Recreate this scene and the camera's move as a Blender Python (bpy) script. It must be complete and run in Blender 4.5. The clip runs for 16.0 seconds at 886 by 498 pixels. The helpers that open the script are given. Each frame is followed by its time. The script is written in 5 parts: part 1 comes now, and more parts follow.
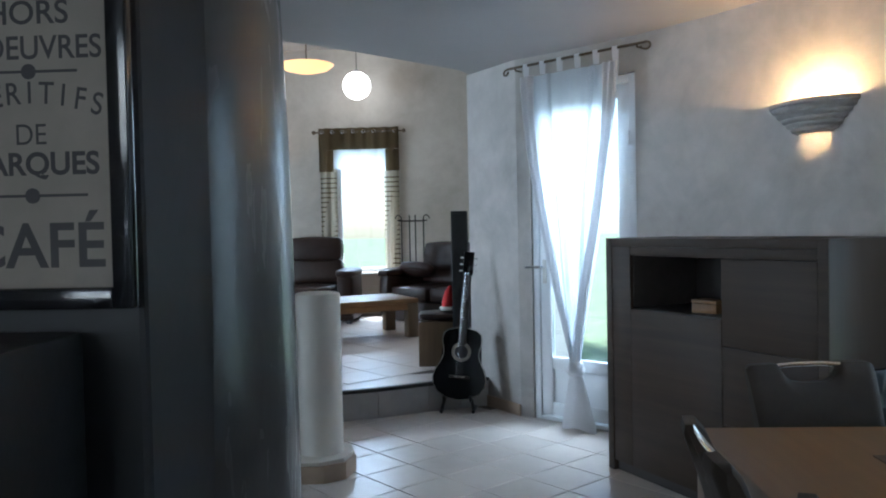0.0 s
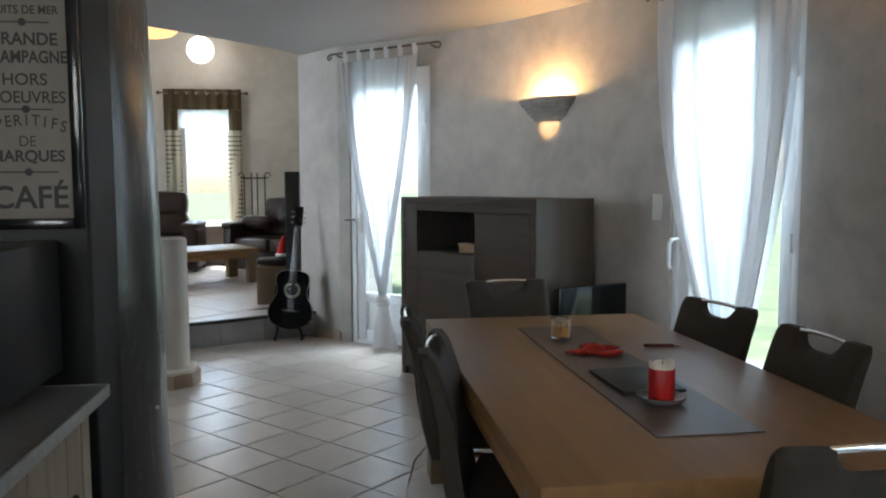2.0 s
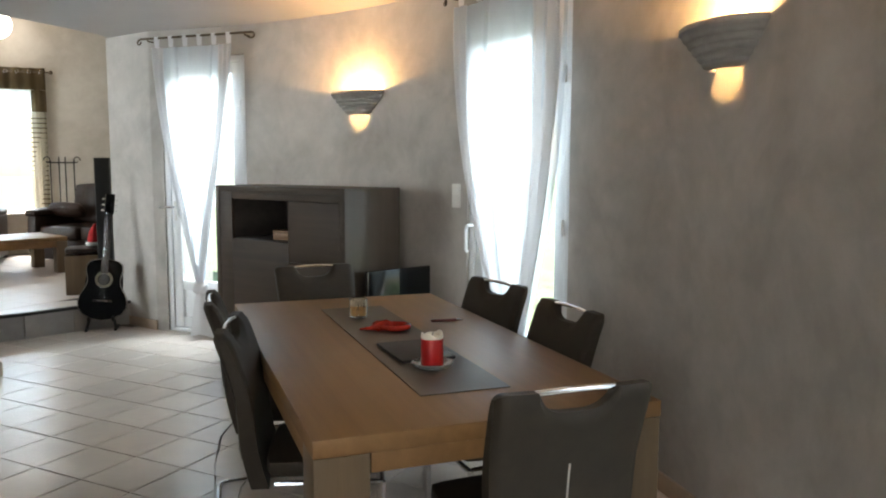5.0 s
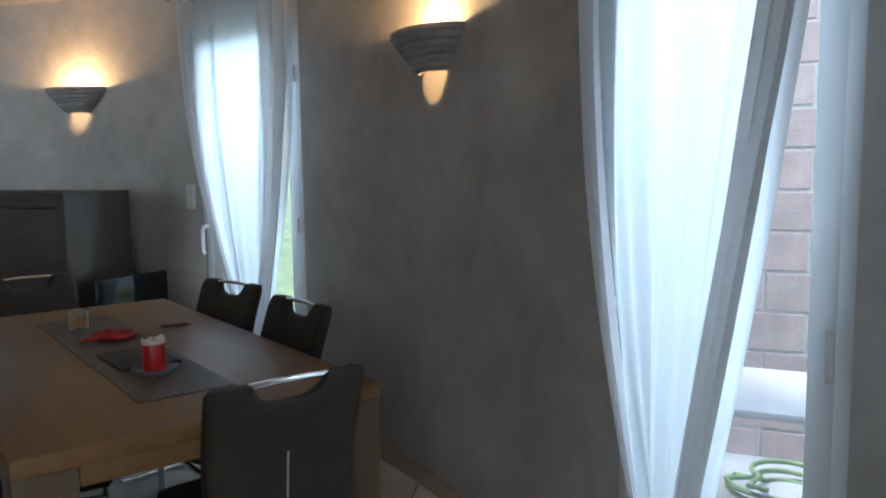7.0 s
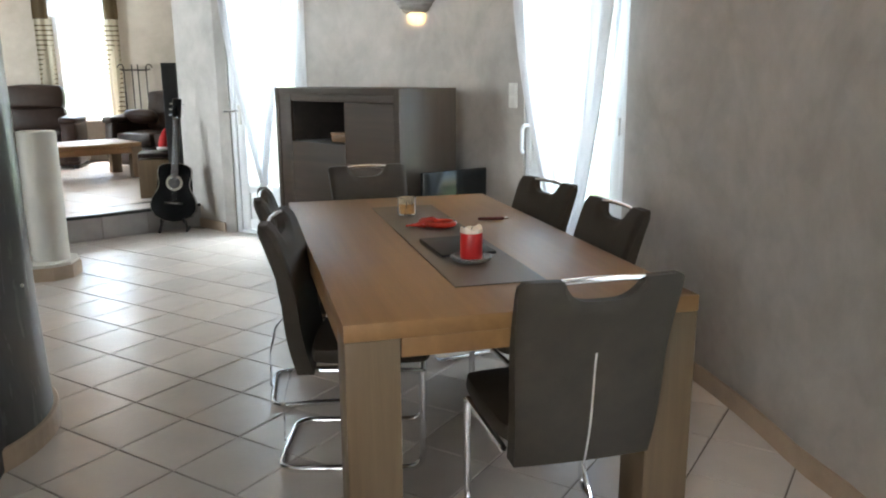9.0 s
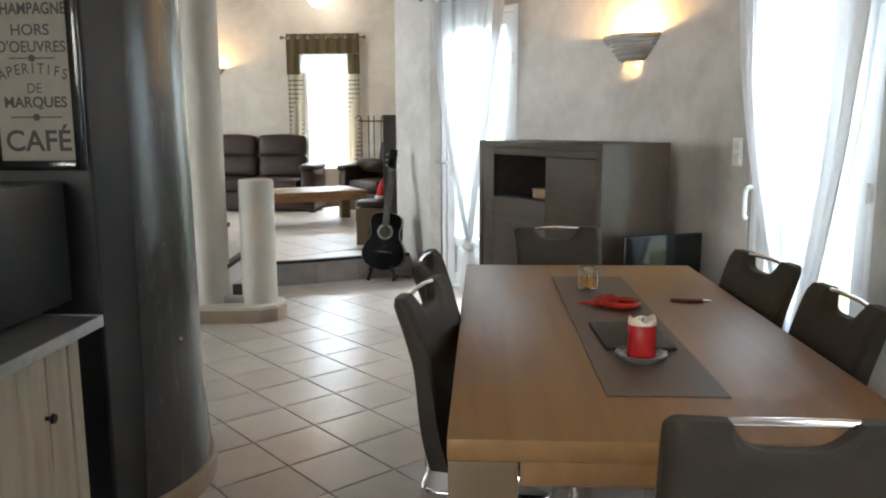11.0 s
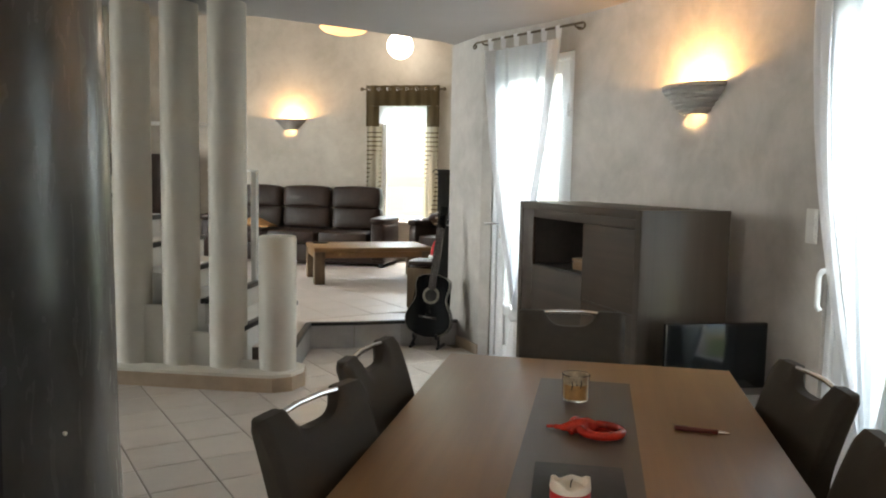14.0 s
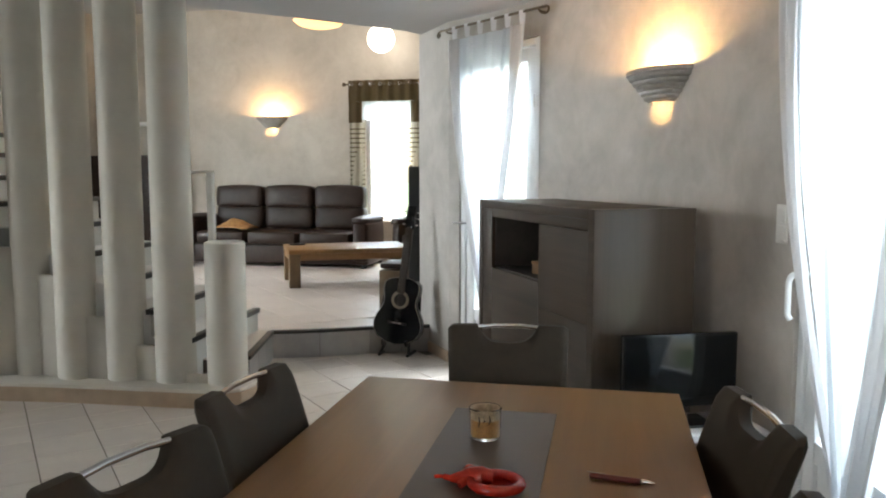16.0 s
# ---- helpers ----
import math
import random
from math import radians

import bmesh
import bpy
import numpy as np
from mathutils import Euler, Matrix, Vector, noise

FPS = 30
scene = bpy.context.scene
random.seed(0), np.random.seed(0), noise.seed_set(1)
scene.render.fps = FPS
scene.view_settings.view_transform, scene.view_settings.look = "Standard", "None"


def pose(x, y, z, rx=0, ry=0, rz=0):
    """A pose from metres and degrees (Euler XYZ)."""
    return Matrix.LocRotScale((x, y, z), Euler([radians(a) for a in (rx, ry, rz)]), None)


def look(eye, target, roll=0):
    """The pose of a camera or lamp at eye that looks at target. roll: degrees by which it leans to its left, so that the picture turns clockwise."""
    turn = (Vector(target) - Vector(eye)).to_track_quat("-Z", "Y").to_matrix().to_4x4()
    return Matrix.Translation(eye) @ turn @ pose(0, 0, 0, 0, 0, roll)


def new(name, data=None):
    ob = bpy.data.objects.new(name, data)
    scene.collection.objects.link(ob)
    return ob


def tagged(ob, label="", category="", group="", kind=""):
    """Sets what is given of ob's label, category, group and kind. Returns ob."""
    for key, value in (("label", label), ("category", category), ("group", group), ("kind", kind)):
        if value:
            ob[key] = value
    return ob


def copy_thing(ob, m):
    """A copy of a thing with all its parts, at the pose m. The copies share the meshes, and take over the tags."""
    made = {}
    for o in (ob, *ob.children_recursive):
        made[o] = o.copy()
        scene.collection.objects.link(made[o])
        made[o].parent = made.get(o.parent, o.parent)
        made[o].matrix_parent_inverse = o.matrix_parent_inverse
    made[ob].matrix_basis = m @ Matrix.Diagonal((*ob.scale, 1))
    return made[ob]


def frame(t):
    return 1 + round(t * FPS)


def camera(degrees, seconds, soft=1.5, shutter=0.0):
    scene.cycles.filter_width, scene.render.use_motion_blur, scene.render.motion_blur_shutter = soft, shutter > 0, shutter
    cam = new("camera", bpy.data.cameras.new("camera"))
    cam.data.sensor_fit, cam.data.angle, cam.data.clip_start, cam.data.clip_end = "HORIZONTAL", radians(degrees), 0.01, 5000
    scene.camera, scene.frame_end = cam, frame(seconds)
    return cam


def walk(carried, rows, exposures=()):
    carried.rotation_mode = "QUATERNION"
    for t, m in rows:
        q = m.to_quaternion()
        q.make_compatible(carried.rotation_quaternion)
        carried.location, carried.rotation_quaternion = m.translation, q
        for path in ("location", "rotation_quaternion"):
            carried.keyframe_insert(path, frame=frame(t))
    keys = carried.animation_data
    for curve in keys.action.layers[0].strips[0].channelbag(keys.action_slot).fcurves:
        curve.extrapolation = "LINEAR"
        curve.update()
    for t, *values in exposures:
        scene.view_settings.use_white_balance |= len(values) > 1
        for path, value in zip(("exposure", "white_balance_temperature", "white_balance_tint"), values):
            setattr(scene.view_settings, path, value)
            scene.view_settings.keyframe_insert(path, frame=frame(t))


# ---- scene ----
cam = camera(59.7, 16.0, soft=2.0)
PATH = [
    (0, (-0.640, -0.300, 1.387), (-0.744, 1.697, 1.334), -1.2),
    (0.5, (-0.570, -0.520, 1.371), (-0.579, 1.477, 1.267), -0.8),
    (1, (-0.500, -0.820, 1.388), (-0.436, 1.173, 1.233), -0.8),
    (1.5, (-0.445, -1.170, 1.399), (-0.277, 0.815, 1.218), -0.7),
    (2, (-0.425, -1.555, 1.409), (-0.149, 0.419, 1.240), -0.2),
    (2.5, (-0.386, -1.863, 1.438), (-0.010, 0.099, 1.332), 0.3),
    (3, (-0.336, -1.829, 1.467), (0.126, 0.116, 1.414), 0.4),
    (3.5, (-0.268, -1.769, 1.475), (0.270, 0.158, 1.473), 1.0),
    (3.7, (-0.225, -1.749, 1.479), (0.336, 0.170, 1.483), 1.0),
    (5.8, (-0.398, -2.005, 1.430), (0.456, -0.225, 1.113), -0.5),
    (6, (-0.393, -2.027, 1.430), (0.541, -0.284, 1.131), -0.4),
    (6.5, (-0.362, -2.035, 1.455), (0.743, -0.385, 1.211), -0.8),
    (7, (-0.259, -2.022, 1.445), (0.958, -0.450, 1.228), -0.8),
    (7.5, (-0.223, -2.001, 1.422), (1.008, -0.444, 1.174), 0.2),
    (8, (-0.269, -1.988, 1.408), (0.702, -0.278, 1.046), -0.3),
    (8.5, (-0.264, -1.944, 1.396), (0.398, -0.101, 0.990), -0.8),
    (9, (-0.232, -1.910, 1.390), (0.264, -0.022, 0.952), -0.4),
    (9.5, (-0.187, -1.818, 1.386), (0.174, 0.096, 0.931), -0.0),
    (10, (-0.135, -1.646, 1.420), (0.108, 0.295, 1.008), -0.3),
    (10.2, (-0.118, -1.609, 1.427), (0.068, 0.345, 1.043), -0.4),
    (12.3, (0.364, -1.223, 1.379), (-0.035, 0.717, 1.095), 0.3),
    (12.5, (0.305, -1.028, 1.432), (-0.074, 0.913, 1.132), -0.1),
    (13, (0.202, -0.191, 1.377), (-0.070, 1.772, 1.112), 0.6),
    (13.5, (0.295, -0.369, 1.381), (0.052, 1.605, 1.168), 0.7),
    (14, (0.550, -0.861, 1.444), (0.160, 1.093, 1.263), 1.1),
    (14.5, (0.701, -0.848, 1.451), (0.165, 1.071, 1.279), 1.2),
    (15, (0.760, -0.732, 1.432), (0.213, 1.182, 1.239), 0.6),
    (15.5, (0.780, -0.548, 1.451), (0.254, 1.370, 1.243), 0.5),
    (16, (0.811, -0.443, 1.463), (0.394, 1.504, 1.270), -0.0),
]
EXPOSURES = [(0.0, 1.45, 5280, 8), (0.5, 1.15, 5380, 8), (1.0, 1.15, 5580, 9), (1.5, 1.35, 5780, 9), (2.0, 1.5, 6080, 10), (2.5, 1.55, 6330, 10), (3.5, 1.4, 6680, 10), (5.8, 2.2, 6530, 10), (6.5, 1.65, 5980, 9),
             (7.0, 1.05, 5600, 8), (7.5, 0.75, 5500, 8), (8.0, 1.05, 5480, 8), (8.5, 1.98, 6290, 9), (9.0, 2.52, 6380, 10), (10.0, 2.4, 6300, 10), (12.5, 2.22, 7030, 11), (13.0, 2.1, 6980, 11), (14.5, 1.95, 7030, 11), (16.0, 2.05, 6660, 11)]
walk(cam, [(t, look(eye, target, roll)) for t, eye, target, roll in PATH], EXPOSURES)

# ---- world and sun ----
world = bpy.data.worlds.new("overcast_day")
scene.world = world
world.use_nodes = True
wn = world.node_tree.nodes
sky = wn.new("ShaderNodeTexSky")
sky.sky_type = 'NISHITA'
sky.sun_disc = False
sky.sun_elevation = radians(42)
sky.sun_rotation = radians(250)
sky.air_density = 1.2
sky.dust_density = 1.0
wn["Background"].inputs["Strength"].default_value = 0.15
world.node_tree.links.new(sky.outputs[0], wn["Background"].inputs["Color"])

sun_data = bpy.data.lights.new("sun", 'SUN')
sun_data.energy = 5.0
sun_data.angle = radians(12)
sun_data.color = (1.0, 0.96, 0.9)
sun = new("sun", sun_data)
sun.matrix_world = look((0, 0, 8), (2.2, -3.5, 0))

WALL_C = (-3.17, 1.29)
WALL_R = 4.93


def arc(deg, r=WALL_R, z=0.0):
    """A point at an angle about the wall's centre; past the second lamp the wall runs a little flatter, 6 cm further out."""
    a = radians(deg)
    k = min(1.0, max(0.0, (-12.0 - deg) / 5.0))
    r += 0.06 * k * k * (3 - 2 * k)
    return Vector((WALL_C[0] + r * math.cos(a), WALL_C[1] + r * math.sin(a), z))


def window_light(name, at, towards, width, height, watts, color=(0.82, 0.94, 1.0)):
    d = bpy.data.lights.new(name, 'AREA')
    d.shape, d.size, d.size_y, d.energy, d.color = 'RECTANGLE', width, height, watts, color
    ob = new(name, d)
    ob.matrix_world = look(at, towards)
    return ob


# daylight from the open sky above the doors and windows
for door_mid in (49.4, 11.65, -28.5):
    p = arc(door_mid, WALL_R + 1.35, 3.1)
    window_light("daylight_fill", p, arc(door_mid, WALL_R - 0.4, 1.1), 1.5, 1.4, 56 if door_mid < 40 else 78)
window_light("daylight_fill", (-2.3, 11.8, 3.2), (-2.3, 10.0, 1.4), 1.3, 1.3, 60)
# fill lamps behind three added, unseen windows: stairs, kitchen, west side
window_light("daylight_fill", (-7.35, 6.15, 1.8), (-5, 6.7, 1.5), 1.6, 2.0, 48)
window_light("daylight_fill", (-1.9, -3.62, 1.65), (-0.6, -1.0, 1.2), 1.3, 1.1, 12.5, (1.0, 0.98, 0.92))
window_light("daylight_fill", (-7.35, 2.35, 1.5), (-5, 2.35, 1.3), 1.7, 1.7, 15)

# ---- materials ----


def material(name, color, rough=0.5, metal=0.0, scale=8.0, vary=0.12, bump=0.0, bump_scale=60.0, fine=0.0, **more):
    """Principled surface with variation at two scales and a fine relief."""
    m = bpy.data.materials.new(name)
    m.use_nodes = True
    nt = m.node_tree
    b = nt.nodes["Principled BSDF"]
    b.inputs["Base Color"].default_value = (*color, 1)
    b.inputs["Roughness"].default_value = rough
    b.inputs["Metallic"].default_value = metal
    for key, value in more.items():
        b.inputs[key.replace("_", " ")].default_value = value
    tc = nt.nodes.new("ShaderNodeTexCoord")
    if vary or fine:
        n1 = nt.nodes.new("ShaderNodeTexNoise")
        n1.inputs["Scale"].default_value = scale
        n1.inputs["Detail"].default_value = 6
        n1.inputs["Roughness"].default_value = 0.62
        nt.links.new(tc.outputs["Object"], n1.inputs["Vector"])
        ramp = nt.nodes.new("ShaderNodeValToRGB")
        lo = [max(c * (1 - 1.6 * vary), 0) for c in color]
        hi = [min(c * (1 + 1.6 * vary), 1) for c in color]
        ramp.color_ramp.elements[0].position, ramp.color_ramp.elements[1].position = 0.3, 0.7
        ramp.color_ramp.elements[0].color, ramp.color_ramp.elements[1].color = (*lo, 1), (*hi, 1)
        nt.links.new(n1.outputs["Fac"], ramp.inputs["Fac"])
        nt.links.new(ramp.outputs["Color"], b.inputs["Base Color"])
        mr = nt.nodes.new("ShaderNodeMapRange")
        mr.inputs["To Min"].default_value, mr.inputs["To Max"].default_value = max(rough - 0.08, 0.02), min(rough + 0.1, 1)
        nt.links.new(n1.outputs["Fac"], mr.inputs["Value"])
        nt.links.new(mr.outputs["Result"], b.inputs["Roughness"])
    if bump:
        n2 = nt.nodes.new("ShaderNodeTexNoise")
        n2.inputs["Scale"].default_value = bump_scale
        n2.inputs["Detail"].default_value = 4
        nt.links.new(tc.outputs["Object"], n2.inputs["Vector"])
        bp = nt.nodes.new("ShaderNodeBump")
        bp.inputs["Strength"].default_value = bump
        bp.inputs["Distance"].default_value = 0.01
        nt.links.new(n2.outputs["Fac"], bp.inputs["Height"])
        nt.links.new(bp.outputs["Normal"], b.inputs["Normal"])
    return m


def wood(name, color, dark, along=(1, 0.06, 1), scale=26.0, rough=0.45, bump=0.12):
    """Grain stretched along one axis, with slow tone changes over the boards."""
    m = bpy.data.materials.new(name)
    m.use_nodes = True
    nt = m.node_tree
    b = nt.nodes["Principled BSDF"]
    b.inputs["Roughness"].default_value = rough
    tc = nt.nodes.new("ShaderNodeTexCoord")
    mp = nt.nodes.new("ShaderNodeMapping")
    mp.inputs["Scale"].default_value = along
    nt.links.new(tc.outputs["Object"], mp.inputs["Vector"])
    n1 = nt.nodes.new("ShaderNodeTexNoise")
    n1.inputs["Scale"].default_value = scale
    n1.inputs["Detail"].default_value = 8
    n1.inputs["Roughness"].default_value = 0.65
    n1.inputs["Distortion"].default_value = 0.6
    nt.links.new(mp.outputs["Vector"], n1.inputs["Vector"])
    n2 = nt.nodes.new("ShaderNodeTexNoise")
    n2.inputs["Scale"].default_value = scale * 0.16
    n2.inputs["Detail"].default_value = 3
    nt.links.new(mp.outputs["Vector"], n2.inputs["Vector"])
    mix = nt.nodes.new("ShaderNodeMath")
    mix.operation = 'MULTIPLY_ADD'
    mix.inputs[1].default_value = 0.55
    nt.links.new(n1.outputs["Fac"], mix.inputs[0])
    half = nt.nodes.new("ShaderNodeMath")
    half.operation = 'MULTIPLY'
    half.inputs[1].default_value = 0.45
    nt.links.new(n2.outputs["Fac"], half.inputs[0])
    nt.links.new(half.outputs[0], mix.inputs[2])
    ramp = nt.nodes.new("ShaderNodeValToRGB")
    ramp.color_ramp.elements[0].position, ramp.color_ramp.elements[1].position = 0.36, 0.62
    ramp.color_ramp.elements[0].color, ramp.color_ramp.elements[1].color = (*dark, 1), (*color, 1)
    nt.links.new(mix.outputs[0], ramp.inputs["Fac"])
    nt.links.new(ramp.outputs["Color"], b.inputs["Base Color"])
    bp = nt.nodes.new("ShaderNodeBump")
    bp.inputs["Strength"].default_value = bump
    bp.inputs["Distance"].default_value = 0.004
    nt.links.new(n1.outputs["Fac"], bp.inputs["Height"])
    nt.links.new(bp.outputs["Normal"], b.inputs["Normal"])
    return m


def stucco(name, color, pale, rough=0.6, scale=1.6, tall=1.0):
    """Trowelled coloured plaster: broad clouds, trowel marks and a little relief."""
    m = bpy.data.materials.new(name)
    m.use_nodes = True
    nt = m.node_tree
    b = nt.nodes["Principled BSDF"]
    tc = nt.nodes.new("ShaderNodeTexCoord")
    big = nt.nodes.new("ShaderNodeTexNoise")
    big.inputs["Scale"].default_value = scale
    big.inputs["Detail"].default_value = 9
    big.inputs["Roughness"].default_value = 0.6
    big.inputs["Distortion"].default_value = 0.4
    small = nt.nodes.new("ShaderNodeTexNoise")
    small.inputs["Scale"].default_value = scale * 6
    small.inputs["Detail"].default_value = 5
    small.inputs["Distortion"].default_value = 0.5
    mp = nt.nodes.new("ShaderNodeMapping")
    mp.inputs["Scale"].default_value = (1, 1, tall)
    nt.links.new(tc.outputs["Object"], mp.inputs["Vector"])
    for n in (big, small):
        nt.links.new(mp.outputs["Vector"], n.inputs["Vector"])
    add = nt.nodes.new("ShaderNodeMath")
    add.operation = 'MULTIPLY_ADD'
    add.inputs[1].default_value = 0.20
    nt.links.new(small.outputs["Fac"], add.inputs[0])
    sc = nt.nodes.new("ShaderNodeMath")
    sc.operation = 'MULTIPLY'
    sc.inputs[1].default_value = 0.80
    nt.links.new(big.outputs["Fac"], sc.inputs[0])
    nt.links.new(sc.outputs[0], add.inputs[2])
    ramp = nt.nodes.new("ShaderNodeValToRGB")
    ramp.color_ramp.elements[0].position, ramp.color_ramp.elements[1].position = 0.36, 0.64
    ramp.color_ramp.elements[0].color, ramp.color_ramp.elements[1].color = (*color, 1), (*pale, 1)
    nt.links.new(add.outputs[0], ramp.inputs["Fac"])
    nt.links.new(ramp.outputs["Color"], b.inputs["Base Color"])
    mr = nt.nodes.new("ShaderNodeMapRange")
    mr.inputs["To Min"].default_value, mr.inputs["To Max"].default_value = rough - 0.05, min(rough + 0.06, 1)
    nt.links.new(add.outputs[0], mr.inputs["Value"])
    nt.links.new(mr.outputs["Result"], b.inputs["Roughness"])
    bp = nt.nodes.new("ShaderNodeBump")
    bp.inputs["Strength"].default_value = 0.10
    bp.inputs["Distance"].default_value = 0.012
    nt.links.new(small.outputs["Fac"], bp.inputs["Height"])
    nt.links.new(bp.outputs["Normal"], b.inputs["Normal"])
    return m


def polished_plaster(name, color, pale):
    """Waxed dark plaster: soft upright clouds under a clear coat scarred by short vertical trowel nicks."""
    m = stucco(name, color, pale, rough=0.34, scale=2.2, tall=0.42)
    nt = m.node_tree
    b = nt.nodes["Principled BSDF"]
    tc = next(n for n in nt.nodes if n.type == 'TEX_COORD')
    mp = nt.nodes.new("ShaderNodeMapping")
    mp.inputs["Scale"].default_value = (26, 26, 4.5)
    nt.links.new(tc.outputs["Object"], mp.inputs["Vector"])
    nick = nt.nodes.new("ShaderNodeTexNoise")
    nick.inputs["Scale"].default_value = 1.0
    nick.inputs["Detail"].default_value = 5
    nick.inputs["Distortion"].default_value = 0.8
    nt.links.new(mp.outputs["Vector"], nick.inputs["Vector"])
    cut = nt.nodes.new("ShaderNodeMapRange")
    cut.inputs["From Min"].default_value, cut.inputs["From Max"].default_value = 0.58, 0.68
    nt.links.new(nick.outputs["Fac"], cut.inputs["Value"])
    dull = nt.nodes.new("ShaderNodeMapRange")
    dull.inputs["To Min"].default_value, dull.inputs["To Max"].default_value = 0.19, 0.45
    nt.links.new(cut.outputs["Result"], dull.inputs["Value"])
    nt.links.new(dull.outputs["Result"], b.inputs["Coat Roughness"])
    thin = nt.nodes.new("ShaderNodeMapRange")
    thin.inputs["To Min"].default_value, thin.inputs["To Max"].default_value = 0.62, 0.2
    nt.links.new(cut.outputs["Result"], thin.inputs["Value"])
    nt.links.new(thin.outputs["Result"], b.inputs["Coat Weight"])
    b.inputs["Coat IOR"].default_value = 1.55
    bp = nt.nodes.new("ShaderNodeBump")
    bp.inputs["Strength"].default_value = 0.05
    bp.inputs["Distance"].default_value = 0.01
    nt.links.new(nick.outputs["Fac"], bp.inputs["Height"])
    nt.links.new(bp.outputs["Normal"], b.inputs["Coat Normal"])
    return m


def tile_material(name, color, rough=0.25, spread=0.08):
    m = material(name, color, rough, scale=5.0, vary=0.03, bump=0.008, bump_scale=9)
    nt = m.node_tree
    b = nt.nodes["Principled BSDF"]
    for n in nt.nodes:
        if n.type == 'MAP_RANGE':
            n.inputs["To Min"].default_value, n.inputs["To Max"].default_value = rough - 0.015, rough + 0.02
    src = b.inputs["Base Color"].links[0].from_socket
    info = nt.nodes.new("ShaderNodeObjectInfo")
    mr = nt.nodes.new("ShaderNodeMapRange")
    mr.inputs["To Min"].default_value, mr.inputs["To Max"].default_value = 1 - spread, 1 + spread * 0.7
    nt.links.new(info.outputs["Random"], mr.inputs["Value"])
    hsv = nt.nodes.new("ShaderNodeHueSaturation")
    nt.links.new(src, hsv.inputs["Color"])
    nt.links.new(mr.outputs["Result"], hsv.inputs["Value"])
    nt.links.new(hsv.outputs["Color"], b.inputs["Base Color"])
    # every tile takes its own patch of the grain
    shift = nt.nodes.new("ShaderNodeVectorMath")
    shift.operation = 'MULTIPLY_ADD'
    shift.inputs[1].default_value = (1, 1, 1)
    far = nt.nodes.new("ShaderNodeVectorMath")
    far.operation = 'SCALE'
    far.inputs[0].default_value = (37.0, 91.0, 13.0)
    nt.links.new(info.outputs["Random"], far.inputs["Scale"])
    tc = next(n for n in nt.nodes if n.type == 'TEX_COORD')
    nt.links.new(tc.outputs["Object"], shift.inputs[0])
    nt.links.new(far.outputs[0], shift.inputs[2])
    for n in nt.nodes:
        if n.type == 'TEX_NOISE':
            nt.links.new(shift.outputs[0], n.inputs["Vector"])
    return m


def sheer(name, color, clear, front=0.62):
    """Thin curtain cloth: part see-through, part glowing with the light behind it."""
    m = bpy.data.materials.new(name)
    m.use_nodes = True
    nt = m.node_tree
    nt.nodes.remove(nt.nodes["Principled BSDF"])
    out = nt.nodes["Material Output"]
    tr = nt.nodes.new("ShaderNodeBsdfTransparent")
    tl = nt.nodes.new("ShaderNodeBsdfTranslucent")
    df = nt.nodes.new("ShaderNodeBsdfDiffuse")
    tc = nt.nodes.new("ShaderNodeTexCoord")
    nz = nt.nodes.new("ShaderNodeTexNoise")
    nz.inputs["Scale"].default_value = 90
    nt.links.new(tc.outputs["Object"], nz.inputs["Vector"])
    ramp = nt.nodes.new("ShaderNodeValToRGB")
    ramp.color_ramp.elements[0].color = (*[c * 0.9 for c in color], 1)
    ramp.color_ramp.elements[1].color = (*color, 1)
    nt.links.new(nz.outputs["Fac"], ramp.inputs["Fac"])
    nt.links.new(ramp.outputs["Color"], tl.inputs["Color"])
    nt.links.new(ramp.outputs["Color"], df.inputs["Color"])
    m1 = nt.nodes.new("ShaderNodeMixShader")
    m1.inputs[0].default_value = front
    nt.links.new(tl.outputs[0], m1.inputs[1])
    nt.links.new(df.outputs[0], m1.inputs[2])
    m2 = nt.nodes.new("ShaderNodeMixShader")
    m2.inputs[0].default_value = clear
    nt.links.new(m1.outputs[0], m2.inputs[1])
    nt.links.new(tr.outputs[0], m2.inputs[2])
    nt.links.new(m2.outputs[0], out.inputs["Surface"])
    return m


def glowing(name, color, strength):
    m = bpy.data.materials.new(name)
    m.use_nodes = True
    b = m.node_tree.nodes["Principled BSDF"]
    b.inputs["Base Color"].default_value = (*color, 1)
    b.inputs["Emission Color"].default_value = (*color, 1)
    b.inputs["Emission Strength"].default_value = strength
    return m


def glass(name, tint=(1, 1, 1), rough=0.0):
    m = bpy.data.materials.new(name)
    m.use_nodes = True
    b = m.node_tree.nodes["Principled BSDF"]
    b.inputs["Base Color"].default_value = (*tint, 1)
    b.inputs["Roughness"].default_value = rough
    b.inputs["Transmission Weight"].default_value = 1.0
    b.inputs["IOR"].default_value = 1.45
    return m


M_WALL = stucco("grey_beige_stucco", (0.355, 0.324, 0.292), (0.525, 0.487, 0.448))
M_WALL_BACK = stucco("warm_stucco", (0.42, 0.37, 0.305), (0.55, 0.50, 0.43))
M_COLUMN = polished_plaster("dark_polished_plaster", (0.027, 0.0265, 0.0265), (0.074, 0.073, 0.071))
M_KITCHEN = stucco("charcoal_plaster", (0.008, 0.008, 0.0085), (0.017, 0.017, 0.018), rough=0.6)
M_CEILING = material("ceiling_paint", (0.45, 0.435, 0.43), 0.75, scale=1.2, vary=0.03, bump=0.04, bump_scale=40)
M_WHITE = material("white_plaster", (0.80, 0.79, 0.76), 0.6, scale=3, vary=0.04, bump=0.06, bump_scale=30)
